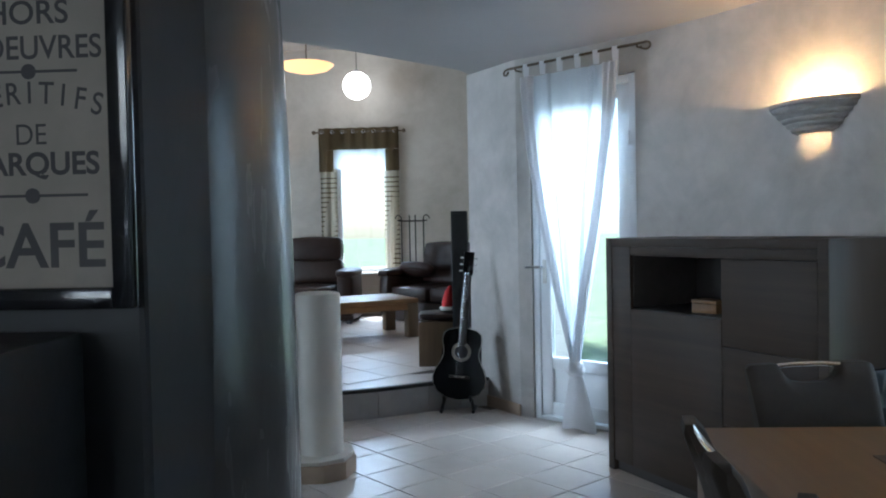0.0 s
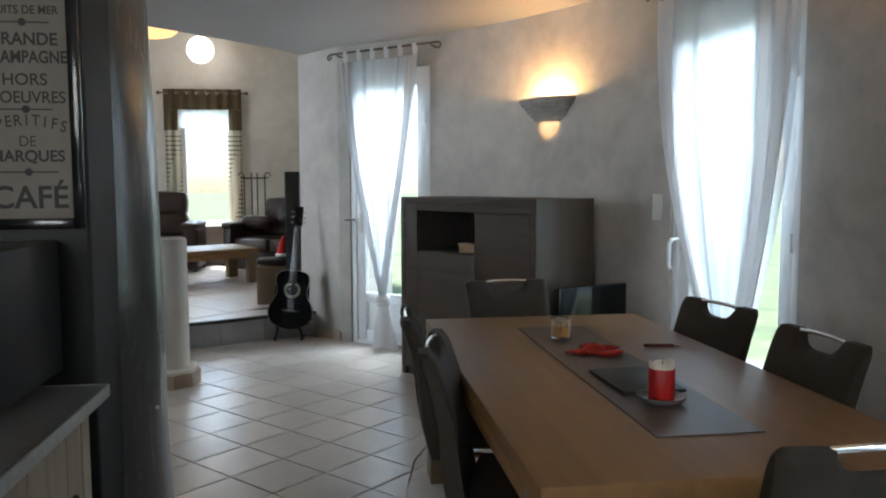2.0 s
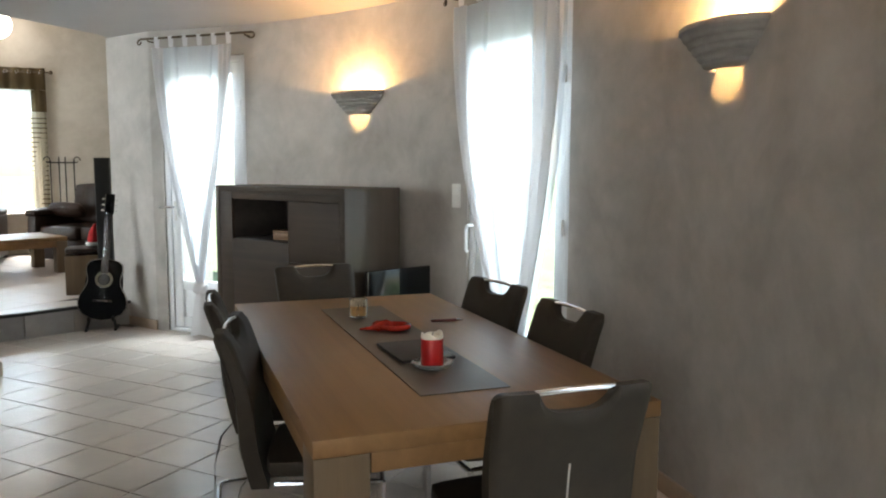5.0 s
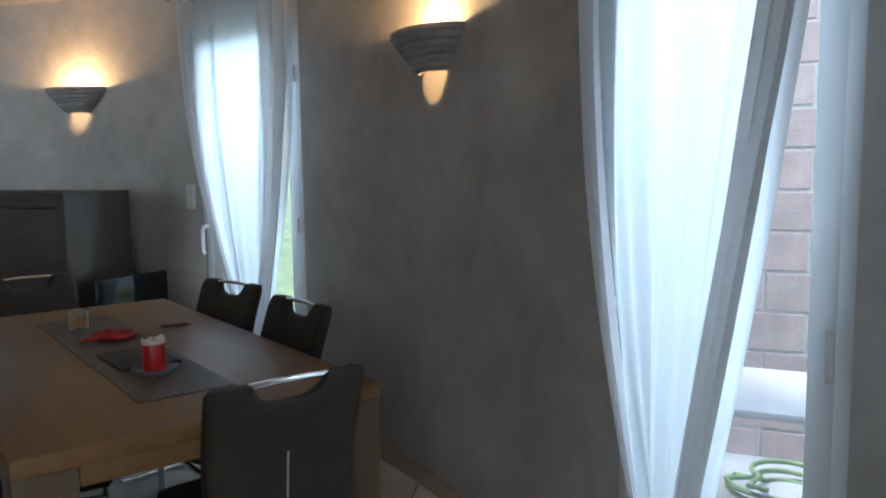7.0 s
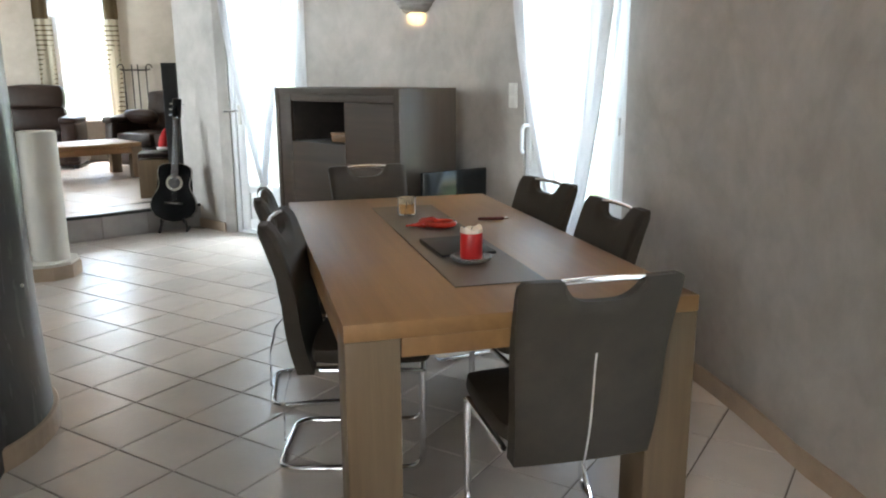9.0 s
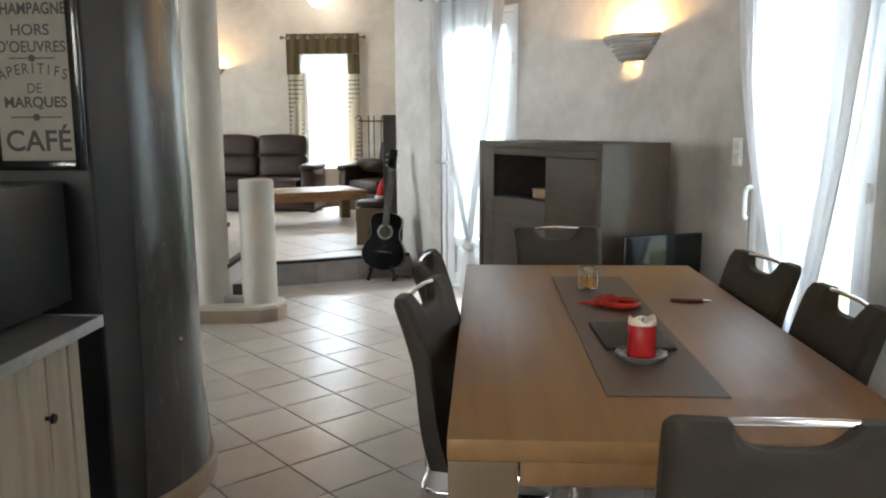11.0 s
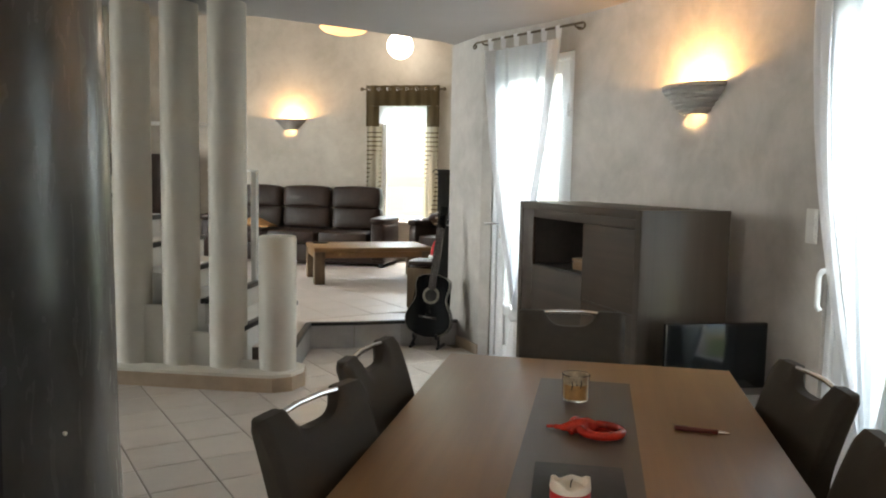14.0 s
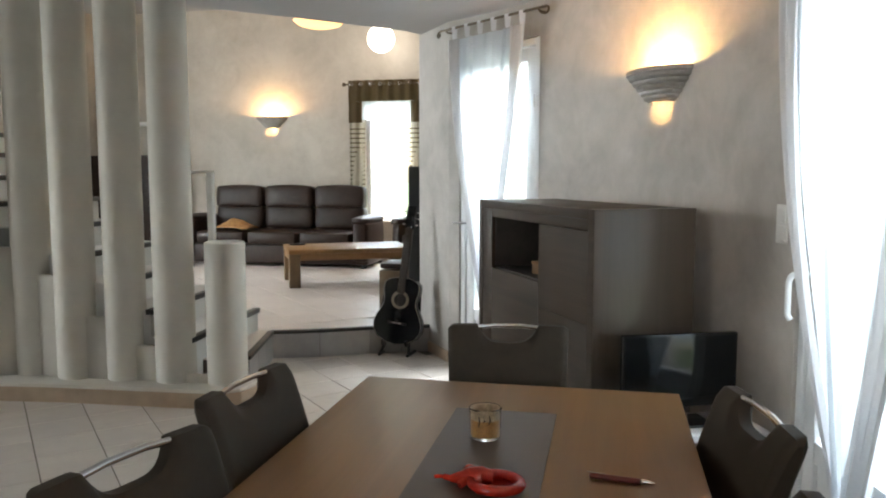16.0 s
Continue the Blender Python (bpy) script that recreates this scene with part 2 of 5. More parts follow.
M_POST = material("cream_post_plaster", (0.69, 0.65, 0.58), 0.62, scale=3, vary=0.05, bump=0.06, bump_scale=30)
M_TILE = tile_material("cream_floor_tile", (0.65, 0.58, 0.52), 0.26)
M_TILE_LIVING = tile_material("pale_living_tile", (0.73, 0.645, 0.59), 0.28, 0.03)
M_GROUT = material("brown_grout", (0.15, 0.12, 0.10), 0.85, scale=20, vary=0.1)
M_SKIRT = material("beige_skirting_tile", (0.44, 0.33, 0.235), 0.4, scale=6, vary=0.08, bump=0.05)
M_RISER = material("grey_riser_tile", (0.36, 0.345, 0.335), 0.4, scale=5, vary=0.08, bump=0.05)
M_NOSING = material("black_nosing", (0.015, 0.014, 0.014), 0.35, scale=20, vary=0.2)
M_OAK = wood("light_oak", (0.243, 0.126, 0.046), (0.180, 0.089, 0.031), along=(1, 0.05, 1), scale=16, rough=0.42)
# upright-grain oak, darker than the tops: the legs' shade is in the colour
M_OAK_UP_SHADED = wood("light_oak_upright_shaded", (0.155, 0.100, 0.053), (0.104, 0.065, 0.033), along=(1, 1, 0.06), scale=22)
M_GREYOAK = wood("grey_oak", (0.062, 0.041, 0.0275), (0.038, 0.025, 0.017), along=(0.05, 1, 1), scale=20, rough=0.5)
# right end panel: upright grain, paler, with the lit side's sheen in its colour
M_GREYOAK_UP_LIT = wood("grey_oak_upright_lit", (0.080, 0.058, 0.042), (0.054, 0.039, 0.028), along=(1, 1, 0.05), scale=14, rough=0.36)
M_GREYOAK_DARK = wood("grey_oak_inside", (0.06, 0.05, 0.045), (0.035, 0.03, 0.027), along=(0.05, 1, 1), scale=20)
M_GREYOAK.node_tree.nodes["Principled BSDF"].inputs["Specular IOR Level"].default_value = 0.3
M_PLANK = wood("whitewashed_planks", (0.42, 0.36, 0.28), (0.26, 0.20, 0.14), along=(1, 1, 0.07), scale=18, rough=0.6, bump=0.25)
M_LEATHERETTE = material("taupe_leatherette", (0.036, 0.0272, 0.0195), 0.6, scale=14, vary=0.12, bump=0.12, bump_scale=240, Specular_IOR_Level=0.3)
M_LEATHER = material("dark_brown_leather", (0.025, 0.0125, 0.0085), 0.42, scale=9, vary=0.2, bump=0.14, bump_scale=70, Specular_IOR_Level=0.3)
M_CHROME = material("chrome", (0.82, 0.82, 0.83), 0.08, 1.0, scale=12, vary=0.03)
M_IRON = material("wrought_iron", (0.03, 0.027, 0.025), 0.5, 0.7, scale=30, vary=0.2, bump=0.1)
M_BLACK = material("black_lacquer", (0.008, 0.008, 0.009), 0.12, scale=10, vary=0.15)
M_BLACKMAT = material("black_matt_plastic", (0.016, 0.016, 0.017), 0.45, scale=30, vary=0.15, bump=0.05)
M_SCREEN = material("dark_screen", (0.005, 0.006, 0.007), 0.09, scale=3, vary=0.1, Specular_IOR_Level=0.3)
M_PVC = material("white_window_frame", (0.78, 0.79, 0.80), 0.3, scale=4, vary=0.02)
M_PLASTIC = material("white_plastic", (0.62, 0.60, 0.56), 0.35, scale=10, vary=0.03)
M_GLASS = glass("window_glass")
M_SHEER = sheer("white_voile", (0.78, 0.82, 0.86), 0.15, 0.45)
M_FOLD = sheer("white_voile_folded", (0.80, 0.79, 0.80), 0.03, 0.75)
M_STRIPE = sheer("striped_voile", (0.52, 0.47, 0.36), 0.3)
M_OLIVE = sheer("olive_valance", (0.105, 0.075, 0.038), 0.05)
M_SCONCE = material("sconce_plaster", (0.36, 0.335, 0.31), 0.7, scale=12, vary=0.1, bump=0.15, bump_scale=50)
M_BULB = glowing("warm_bulb", (1.0, 0.72, 0.38), 6)
M_GLOBE = glowing("opal_globe", (1.0, 0.9, 0.78), 2.2)
M_SLATE = material("dark_slate", (0.020, 0.018, 0.017), 0.55, scale=18, vary=0.2, bump=0.06, Specular_IOR_Level=0.3)
M_RUNNER = material("grey_runner_cloth", (0.094, 0.071, 0.056), 0.42, scale=60, vary=0.1, bump=0.05, bump_scale=400, Specular_IOR_Level=0.32)
M_RED = material("red_wax", (0.42, 0.012, 0.012), 0.4, scale=20, vary=0.1, Subsurface_Weight=0.1)
M_REDGLAZE = material("red_glaze", (0.36, 0.022, 0.012), 0.08, scale=30, vary=0.25)
M_PENRED = material("dark_red_barrel", (0.09, 0.012, 0.01), 0.3, scale=30, vary=0.15)
M_WAX = material("pale_wax", (0.75, 0.66, 0.55), 0.5, scale=20, vary=0.08)
M_HONEY = material("amber_wax", (0.40, 0.20, 0.06), 0.4, scale=30, vary=0.25)
M_FILM = material("wax_film", (0.42, 0.33, 0.23), 0.5, scale=40, vary=0.35)
M_JAR = glass("clear_glass", (0.97, 0.98, 0.97))
M_DISH = material("pressed_glass", (0.82, 0.84, 0.84), 0.12, scale=60, vary=0.05, Transmission_Weight=0.82)
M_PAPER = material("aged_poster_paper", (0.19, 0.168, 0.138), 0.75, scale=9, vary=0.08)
M_INK = material("black_ink", (0.02, 0.018, 0.017), 0.6, vary=0.0)
M_WORKTOP = material("dark_worktop", (0.11, 0.105, 0.10), 0.3, scale=50, vary=0.25, bump=0.03)
M_COUNTER = material("grey_countertop", (0.30, 0.30, 0.30), 0.35, scale=40, vary=0.12)
M_GUITAR = material("black_guitar_lacquer", (0.007, 0.007, 0.008), 0.1, scale=8, vary=0.2)
M_FRET = material("dark_fretboard", (0.03, 0.02, 0.014), 0.45, scale=20, vary=0.2)
M_ROSETTE = material("rosette_inlay", (0.30, 0.27, 0.22), 0.4, scale=60, vary=0.3)
M_ORANGE = material("ochre_throw", (0.36, 0.19, 0.07), 0.85, scale=20, vary=0.2, bump=0.3, bump_scale=120)
M_REDCLOTH = material("red_felt", (0.5, 0.02, 0.02), 0.85, scale=20, vary=0.15, bump=0.2, bump_scale=150)
M_WHITECLOTH = material("white_fleece", (0.75, 0.73, 0.7), 0.9, scale=30, vary=0.06, bump=0.4, bump_scale=120)
M_LAWN = material("lawn", (0.14, 0.19, 0.09), 0.9, scale=3, vary=0.3, bump=0.5, bump_scale=60)
M_TERRACE = material("pale_terrace", (0.21, 0.22, 0.225), 0.8, scale=4, vary=0.1, bump=0.2)
M_BLOCK = material("pinkish_block", (0.36, 0.27, 0.25), 0.85, scale=5, vary=0.12, bump=0.3)
M_MORTAR = material("pale_mortar", (0.5, 0.48, 0.46), 0.9, scale=12, vary=0.1)
M_BRASS = material("dark_brass_rod", (0.12, 0.09, 0.06), 0.4, 0.8, scale=20, vary=0.15)
M_TWINE = material("green_hose", (0.10, 0.16, 0.06), 0.5, scale=20, vary=0.2)
M_PICTURE = material("dark_print", (0.06, 0.06, 0.065), 0.4, scale=9, vary=0.6)

# ---- mesh helpers ----


def mesh_of(bm, name, mat, smooth=False):
    bmesh.ops.recalc_face_normals(bm, faces=bm.faces)
    me = bpy.data.meshes.new(name)
    bm.to_mesh(me)
    bm.free()
    for m in (mat if isinstance(mat, (list, tuple)) else [mat]):
        me.materials.append(m)
    if smooth:
        for p in me.polygons:
            p.use_smooth = True
        me.set_sharp_from_angle(angle=radians(38))
    return me


def part(name, bm, mat, parent, label="", smooth=True, at=None):
    ob = new(name, mesh_of(bm, name, mat, smooth))
    ob.parent = parent
    if at is not None:
        ob.matrix_basis = at
    return tagged(ob, label)


def thing(name, m, label, category, group="", kind=""):
    ob = new(name)
    ob.empty_display_size = 0.1
    ob.matrix_basis = m
    return tagged(ob, label, category, group, kind)


def solid(name, bm, mat, m, label, category, group="", kind="", smooth=True):
    ob = new(name, mesh_of(bm, name, mat, smooth))
    ob.matrix_basis = m
    return tagged(ob, label, category, group, kind)


def box(bm, lo, hi, bevel=0.0, seg=2, m=None):
    """A block from corner to corner, its edges rounded."""
    c = [(a + b) / 2 for a, b in zip(lo, hi)]
    s = [abs(b - a) for a, b in zip(lo, hi)]
    got = bmesh.ops.create_cube(bm, size=1.0, matrix=Matrix.LocRotScale(c, None, s))
    vs = got["verts"]
    if bevel:
        es = list({e for v in vs for e in v.link_edges})
        r = bmesh.ops.bevel(bm, geom=es, offset=min(bevel, min(s) * 0.45), segments=seg, profile=0.5, affect='EDGES')
        vs = list(set(vs) & set(v for v in bm.verts if v.is_valid)) + r["verts"]
        vs = list({v for v in vs if v.is_valid})
    if m is not None:
        bmesh.ops.transform(bm, matrix=m, verts=vs)
    return bm


def block(lo, hi, bevel=0.0, seg=2):
    return box(bmesh.new(), lo, hi, bevel, seg)


def lathe(profile, seg=32, start=0.0, sweep=360.0, closed=True):
    """Turn a profile of (radius, height) about z."""
    bm = bmesh.new()
    full = abs(sweep - 360) < 1e-6
    n = seg if full else seg + 1
    rings = []
    for k in range(n):
        a = radians(start + sweep * k / seg)
        rings.append([bm.verts.new((r * math.cos(a), r * math.sin(a), z)) for r, z in profile])
    for k in range(seg):
        a, b = rings[k], rings[(k + 1) % n]
        for i in range(len(profile) - 1):
            bm.faces.new((a[i], b[i], b[i + 1], a[i + 1]))
        if closed:
            bm.faces.new((a[-1], b[-1], b[0], a[0]))
    if closed and not full:
        bm.faces.new(rings[0])
        bm.faces.new(rings[-1][::-1])
    bmesh.ops.remove_doubles(bm, verts=bm.verts, dist=1e-5)
    return bm


def rounded_path(points, radius=0.05, n=5, loop=False):
    """The line through the points with its corners rounded."""
    pts = [Vector(p) for p in points]
    out = []
    for i, p in enumerate(pts):
        if not loop and i in (0, len(pts) - 1):
            out.append(p)
            continue
        a, b = pts[i - 1], pts[(i + 1) % len(pts)]
        r = min(radius, (a - p).length * 0.48, (b - p).length * 0.48)
        u, v = p + (a - p).normalized() * r, p + (b - p).normalized() * r
        for k in range(n + 1):
            s = k / n
            out.append((1 - s) ** 2 * u + 2 * s * (1 - s) * p + s * s * v)
    return out


def tube(points, r, seg=10, bm=None, loop=False, flat=1.0):
    """A round bar along a line."""
    bm = bm or bmesh.new()
    pts = [Vector(p) for p in points]
    rings, up = [], None
    for i, p in enumerate(pts):
        a = pts[i - 1] if (i or loop) else p
        b = pts[(i + 1) % len(pts)] if (i < len(pts) - 1 or loop) else p
        d = (b - a).normalized()
        if up is None:
            up = d.orthogonal().normalized()
        up = (up - d * up.dot(d)).normalized()
        side = d.cross(up)
        rr = r[i] if isinstance(r, (list, tuple)) else r
        rings.append([bm.verts.new(p + (up * math.cos(2 * math.pi * k / seg) + side * math.sin(2 * math.pi * k / seg) * flat) * rr) for k in range(seg)])
    for i in range(len(rings) - (0 if loop else 1)):
        a, b = rings[i], rings[(i + 1) % len(rings)]
        for k in range(seg):
            bm.faces.new((a[k], a[(k + 1) % seg], b[(k + 1) % seg], b[k]))
    if not loop:
        bm.faces.new(rings[0][::-1])
        bm.faces.new(rings[-1])
    return bm


def slab(fn, nu, nv, bm=None):
    """A closed sheet: fn(u, v) gives a front and a back point for u, v from 0 to 1."""
    bm = bm or bmesh.new()
    f, b = [], []
    for i in range(nu + 1):
        f.append([]), b.append([])
        for j in range(nv + 1):
            p, q = fn(i / nu, j / nv)
            f[i].append(bm.verts.new(p))
            b[i].append(bm.verts.new(q))
    for i in range(nu):
        for j in range(nv):
            bm.faces.new((f[i][j], f[i + 1][j], f[i + 1][j + 1], f[i][j + 1]))
            bm.faces.new((b[i][j], b[i][j + 1], b[i + 1][j + 1], b[i + 1][j]))
    for i in range(nu):
        bm.faces.new((f[i][0], b[i][0], b[i + 1][0], f[i + 1][0]))
        bm.faces.new((f[i][nv], f[i + 1][nv], b[i + 1][nv], b[i][nv]))
    for j in range(nv):
        bm.faces.new((f[0][j], f[0][j + 1], b[0][j + 1], b[0][j]))
        bm.faces.new((f[nu][j], b[nu][j], b[nu][j + 1], f[nu][j + 1]))
    return bm


def sheet(fn, nu, nv, bm=None):
    bm = bm or bmesh.new()
    g = [[bm.verts.new(fn(i / nu, j / nv)) for j in range(nv + 1)] for i in range(nu + 1)]
    for i in range(nu):
        for j in range(nv):
            bm.faces.new((g[i][j], g[i + 1][j], g[i + 1][j + 1], g[i][j + 1]))
    return bm


def prism(outline, z0, z1, bm=None):
    bm = bm or bmesh.new()
    lo = [bm.verts.new((x, y, z0)) for x, y in outline]
    hi = [bm.verts.new((x, y, z1)) for x, y in outline]
    bm.faces.new(lo[::-1])
    bm.faces.new(hi)
    for i in range(len(lo)):
        j = (i + 1) % len(lo)
        bm.faces.new((lo[i], lo[j], hi[j], hi[i]))
    return bm


def bent_block(bm, a0, a1, r0, r1, z0, z1):
    """A piece of a ring about the wall's centre."""
    n = max(2, int(abs(a1 - a0) / 1.5))
    rows = []
    for k in range(n + 1):
        a = a0 + (a1 - a0) * k / n
        rows.append([bm.verts.new(arc(a, r, z)) for r, z in ((r0, z0), (r1, z0), (r1, z1), (r0, z1))])
    for a, b in zip(rows, rows[1:]):
        for i in range(4):
            bm.faces.new((a[i], a[(i + 1) % 4], b[(i + 1) % 4], b[i]))
    bm.faces.new(rows[0])
    bm.faces.new(rows[-1][::-1])


def cushion(lo, hi, puff=0.03, n=8):
    """A soft block, bulging in the middle of each face."""
    bm = bmesh.new()
    bmesh.ops.create_cube(bm, size=2.0)
    bmesh.ops.subdivide_edges(bm, edges=bm.edges[:], cuts=n, use_grid_fill=True)
    c = Vector([(a + b) / 2 for a, b in zip(lo, hi)])
    h = Vector([(b - a) / 2 for a, b in zip(lo, hi)])
    for v in bm.verts:
        p = v.co.copy()
        s = Vector([math.copysign(abs(x) ** 1.0, x) for x in p])
        k = 0.0
        for x in p:
            k = max(k, abs(x))
        l = (abs(p.x) ** 16 + abs(p.y) ** 16 + abs(p.z) ** 16) ** (1 / 16)
        q = s / l
        grow = (1 - p.x ** 2) * (1 - p.y ** 2) + (1 - p.y ** 2) * (1 - p.z ** 2) + (1 - p.x ** 2) * (1 - p.z ** 2)
        d = Vector([q.x * (h.x - puff), q.y * (h.y - puff), q.z * (h.z - puff)])
        nrm = p.normalized()
        v.co = c + d + nrm * puff * min(1.0, 0.35 + 0.65 * grow)
    return bm


# ---- large structure ----
CEIL = 2.6
LIV = 0.22
LIV_CEIL = 3.9
DOORS = {"door_1": (54.3, 44.4), "door_2": (17.4, 5.9), "door_3": (-22.9, -33.6)}
DOOR_TOP = 2.37
ARC_END = -52.0

# outer curved wall, with the three door openings through it
bm = bmesh.new()
edges = [55.6] + [a for pair in DOORS.values() for a in pair] + [ARC_END]
for a0, a1 in zip(edges[::2], edges[1::2]):
    bent_block(bm, a0, a1, WALL_R, WALL_R + 0.28, -0.02, CEIL)
a, b = arc(55.6), arc(55.6, WALL_R + 0.28)
prism([(a.x, a.y), (-0.746, 5.883), (-0.50, 6.04), (b.x, b.y)], -0.02, CEIL, bm)
for a0, a1 in DOORS.values():
    bent_block(bm, a0, a1, WALL_R, WALL_R + 0.28, DOOR_TOP, CEIL)
solid("wall_east", bm, M_WALL, Matrix(), "curved grey-beige trowelled stucco wall with three glazed doors", "wall", kind="structure")

# living-room walls
bm = prism([(-0.742, 5.888), (-0.50, 6.045), (0.2, 7.0), (0.2, 10.7), (-0.06, 10.7), (-0.06, 7.1), (-0.70, 6.02)], -0.02, LIV_CEIL)
solid("wall_living_east", bm, M_WALL_BACK, Matrix(), "pale stucco wall beside the raised living room", "wall", kind="structure", smooth=False)
WIN_L = (-2.67, -1.93, 0.80, 2.56)
bm = bmesh.new()
box(bm, (-7.3, 10.4, 0), (WIN_L[0], 10.66, LIV_CEIL))
box(bm, (WIN_L[1], 10.4, 0), (-0.06, 10.66, LIV_CEIL))
box(bm, (WIN_L[0], 10.4, 0), (WIN_L[1], 10.66, WIN_L[2]))
box(bm, (WIN_L[0], 10.4, WIN_L[3]), (WIN_L[1], 10.66, LIV_CEIL))
solid("wall_north", bm, M_WALL_BACK, Matrix(), "warm beige stucco wall with a tall narrow window", "wall", kind="structure", smooth=False)
# both openings here are added, out of view, to pass fill light
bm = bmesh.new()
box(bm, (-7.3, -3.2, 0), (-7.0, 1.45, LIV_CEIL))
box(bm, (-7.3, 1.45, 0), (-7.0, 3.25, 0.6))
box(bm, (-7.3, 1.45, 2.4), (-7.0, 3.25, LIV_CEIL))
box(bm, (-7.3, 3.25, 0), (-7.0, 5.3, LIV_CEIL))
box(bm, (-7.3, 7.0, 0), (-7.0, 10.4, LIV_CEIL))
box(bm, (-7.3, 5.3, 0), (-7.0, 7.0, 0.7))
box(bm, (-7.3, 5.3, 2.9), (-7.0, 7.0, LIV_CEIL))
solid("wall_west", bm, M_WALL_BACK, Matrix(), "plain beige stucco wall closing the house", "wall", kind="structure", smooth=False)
end = arc(ARC_END)
# the kitchen opening is added, out of view, for its fill lamp
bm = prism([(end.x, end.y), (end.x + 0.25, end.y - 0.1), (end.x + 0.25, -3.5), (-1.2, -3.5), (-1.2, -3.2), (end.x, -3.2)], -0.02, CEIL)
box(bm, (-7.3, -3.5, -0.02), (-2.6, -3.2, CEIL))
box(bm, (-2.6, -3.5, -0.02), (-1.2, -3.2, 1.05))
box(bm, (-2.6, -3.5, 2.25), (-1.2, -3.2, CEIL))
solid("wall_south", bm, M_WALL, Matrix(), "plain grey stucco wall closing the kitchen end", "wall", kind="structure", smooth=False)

# ceilings
edge = [(-0.70, 5.90), (-0.80, 5.66), (-1.45, 4.98), (-1.95, 4.52), (-2.4, 4.32), (-7.0, 4.28)]
outline = [(-0.60, 5.98)] + [tuple(arc(a, WALL_R + 0.1)[:2]) for a in range(54, int(ARC_END) - 1, -3)]
outline += [(end.x, -3.4), (-7.1, -3.4)] + edge[::-1]
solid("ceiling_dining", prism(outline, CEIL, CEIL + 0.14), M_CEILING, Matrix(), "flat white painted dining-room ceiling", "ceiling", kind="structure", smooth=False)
bm = bmesh.new()
for (x0, y0), (x1, y1) in zip(edge, edge[1:]):
    d = Vector((y1 - y0, x0 - x1)).normalized() * 0.12
    prism([(x0, y0), (x1, y1), (x1 - d.x, y1 - d.y), (x0 - d.x, y0 - d.y)], CEIL + 0.14, LIV_CEIL, bm)
solid("wall_above_opening", bm, M_WALL_BACK, Matrix(), "plaster upstand above the ceiling's edge", "wall", kind="structure", smooth=False)
bm = block((-7.3, 4.2, LIV_CEIL), (0.2, 10.7, LIV_CEIL + 0.15))
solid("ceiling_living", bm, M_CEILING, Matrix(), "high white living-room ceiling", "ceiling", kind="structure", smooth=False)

# floor slabs under the tiles
bm = prism([(-0.62, 6.0)] + [tuple(arc(a, WALL_R + 0.14)[:2]) for a in range(54, int(ARC_END) - 1, -3)] + [(end.x + 0.1, -3.35), (-7.2, -3.35), (-7.2, 4.6), (-2.2, 5.6)], -0.12, -0.006)
floor_ob = solid("floor", bm, M_GROUT, Matrix(), "cream ceramic tiles laid diagonally with brown joints", "floor", kind="structure", smooth=False)
STEP = [(-0.60, 5.72), (-1.08, 5.52), (-1.44, 5.33), (-1.79, 5.19), (-1.585, 4.36), (-1.85, 4.24), (-7.0, 4.24)]
bm = prism(STEP + [(-7.0, 10.4), (-0.06, 10.4), (-0.06, 7.1), (-0.70, 6.02)], -0.004, LIV - 0.012)
living_floor = solid("floor_living", bm, M_GROUT, Matrix(), "raised pale tiled living-room floor with black nosing", "floor", kind="structure", smooth=False)
for (x0, y0), (x1, y1) in zip(STEP[:5], STEP[1:5]):
    a, b = Vector((x0, y0, 0)), Vector((x1, y1, 0))
    d = b - a
    m = Matrix.Translation(a) @ Matrix.Rotation(math.atan2(d.y, d.x), 4, 'Z')
    n = max(1, round(d.length / 0.33))
    for k in range(n):
        w = d.length / n
        part("riser_tile", block((k * w + 0.002, 0.0, 0.0), ((k + 1) * w - 0.002, 0.012, LIV - 0.02), 0.002, 1), M_RISER, living_floor, at=m)
    part("nosing", block((-0.004, -0.03, LIV - 0.024), (d.length + 0.004, 0.02, LIV + 0.004), 0.004, 2), M_NOSING, living_floor, "black metal step nosing", at=m)

# skirting along the curved wall
bm = bmesh.new()
for a0, a1 in ((44.1, 17.7), (5.6, -22.6), (-33.9, -51.5)):
    bent_block(bm, a0, a1, WALL_R - 0.012, WALL_R + 0.004, 0.0, 0.085)
a = arc(55.6)
prism([(a.x, a.y), (-0.746, 5.883), (-0.757, 5.875), (a.x - 0.011, a.y - 0.008)], 0.0, 0.085, bm)
solid("baseboard", bm, M_SKIRT, Matrix(), "beige ceramic skirting along the curved wall", "baseboard", kind="structure", smooth=False)

# dark rounded wall end beside the kitchen
CX, CY, CR = -1.61, 1.30, 0.56
prof = [(0.0, 0.0), (CR + 0.025, 0.0), (CR + 0.022, 0.10), (CR + 0.006, 0.5), (CR, 1.0), (CR - 0.012, 1.6), (CR - 0.03, 2.2), (CR - 0.035, CEIL), (0.0, CEIL)]
bm = lathe(prof, 96, closed=False)
for v in bm.verts:
    r = math.hypot(v.co.x, v.co.y)
    if r > 0.3:
        k = 1 + 0.012 * noise.noise(Vector((v.co.x * 2.2, v.co.y * 2.2, v.co.z * 1.1)))
        v.co.x, v.co.y = v.co.x * k, v.co.y * k
solid("wall_column", bm, M_COLUMN, Matrix.Translation((CX, CY, 0)), "dark polished plaster rounded wall end with scuffs", "column", kind="structure")
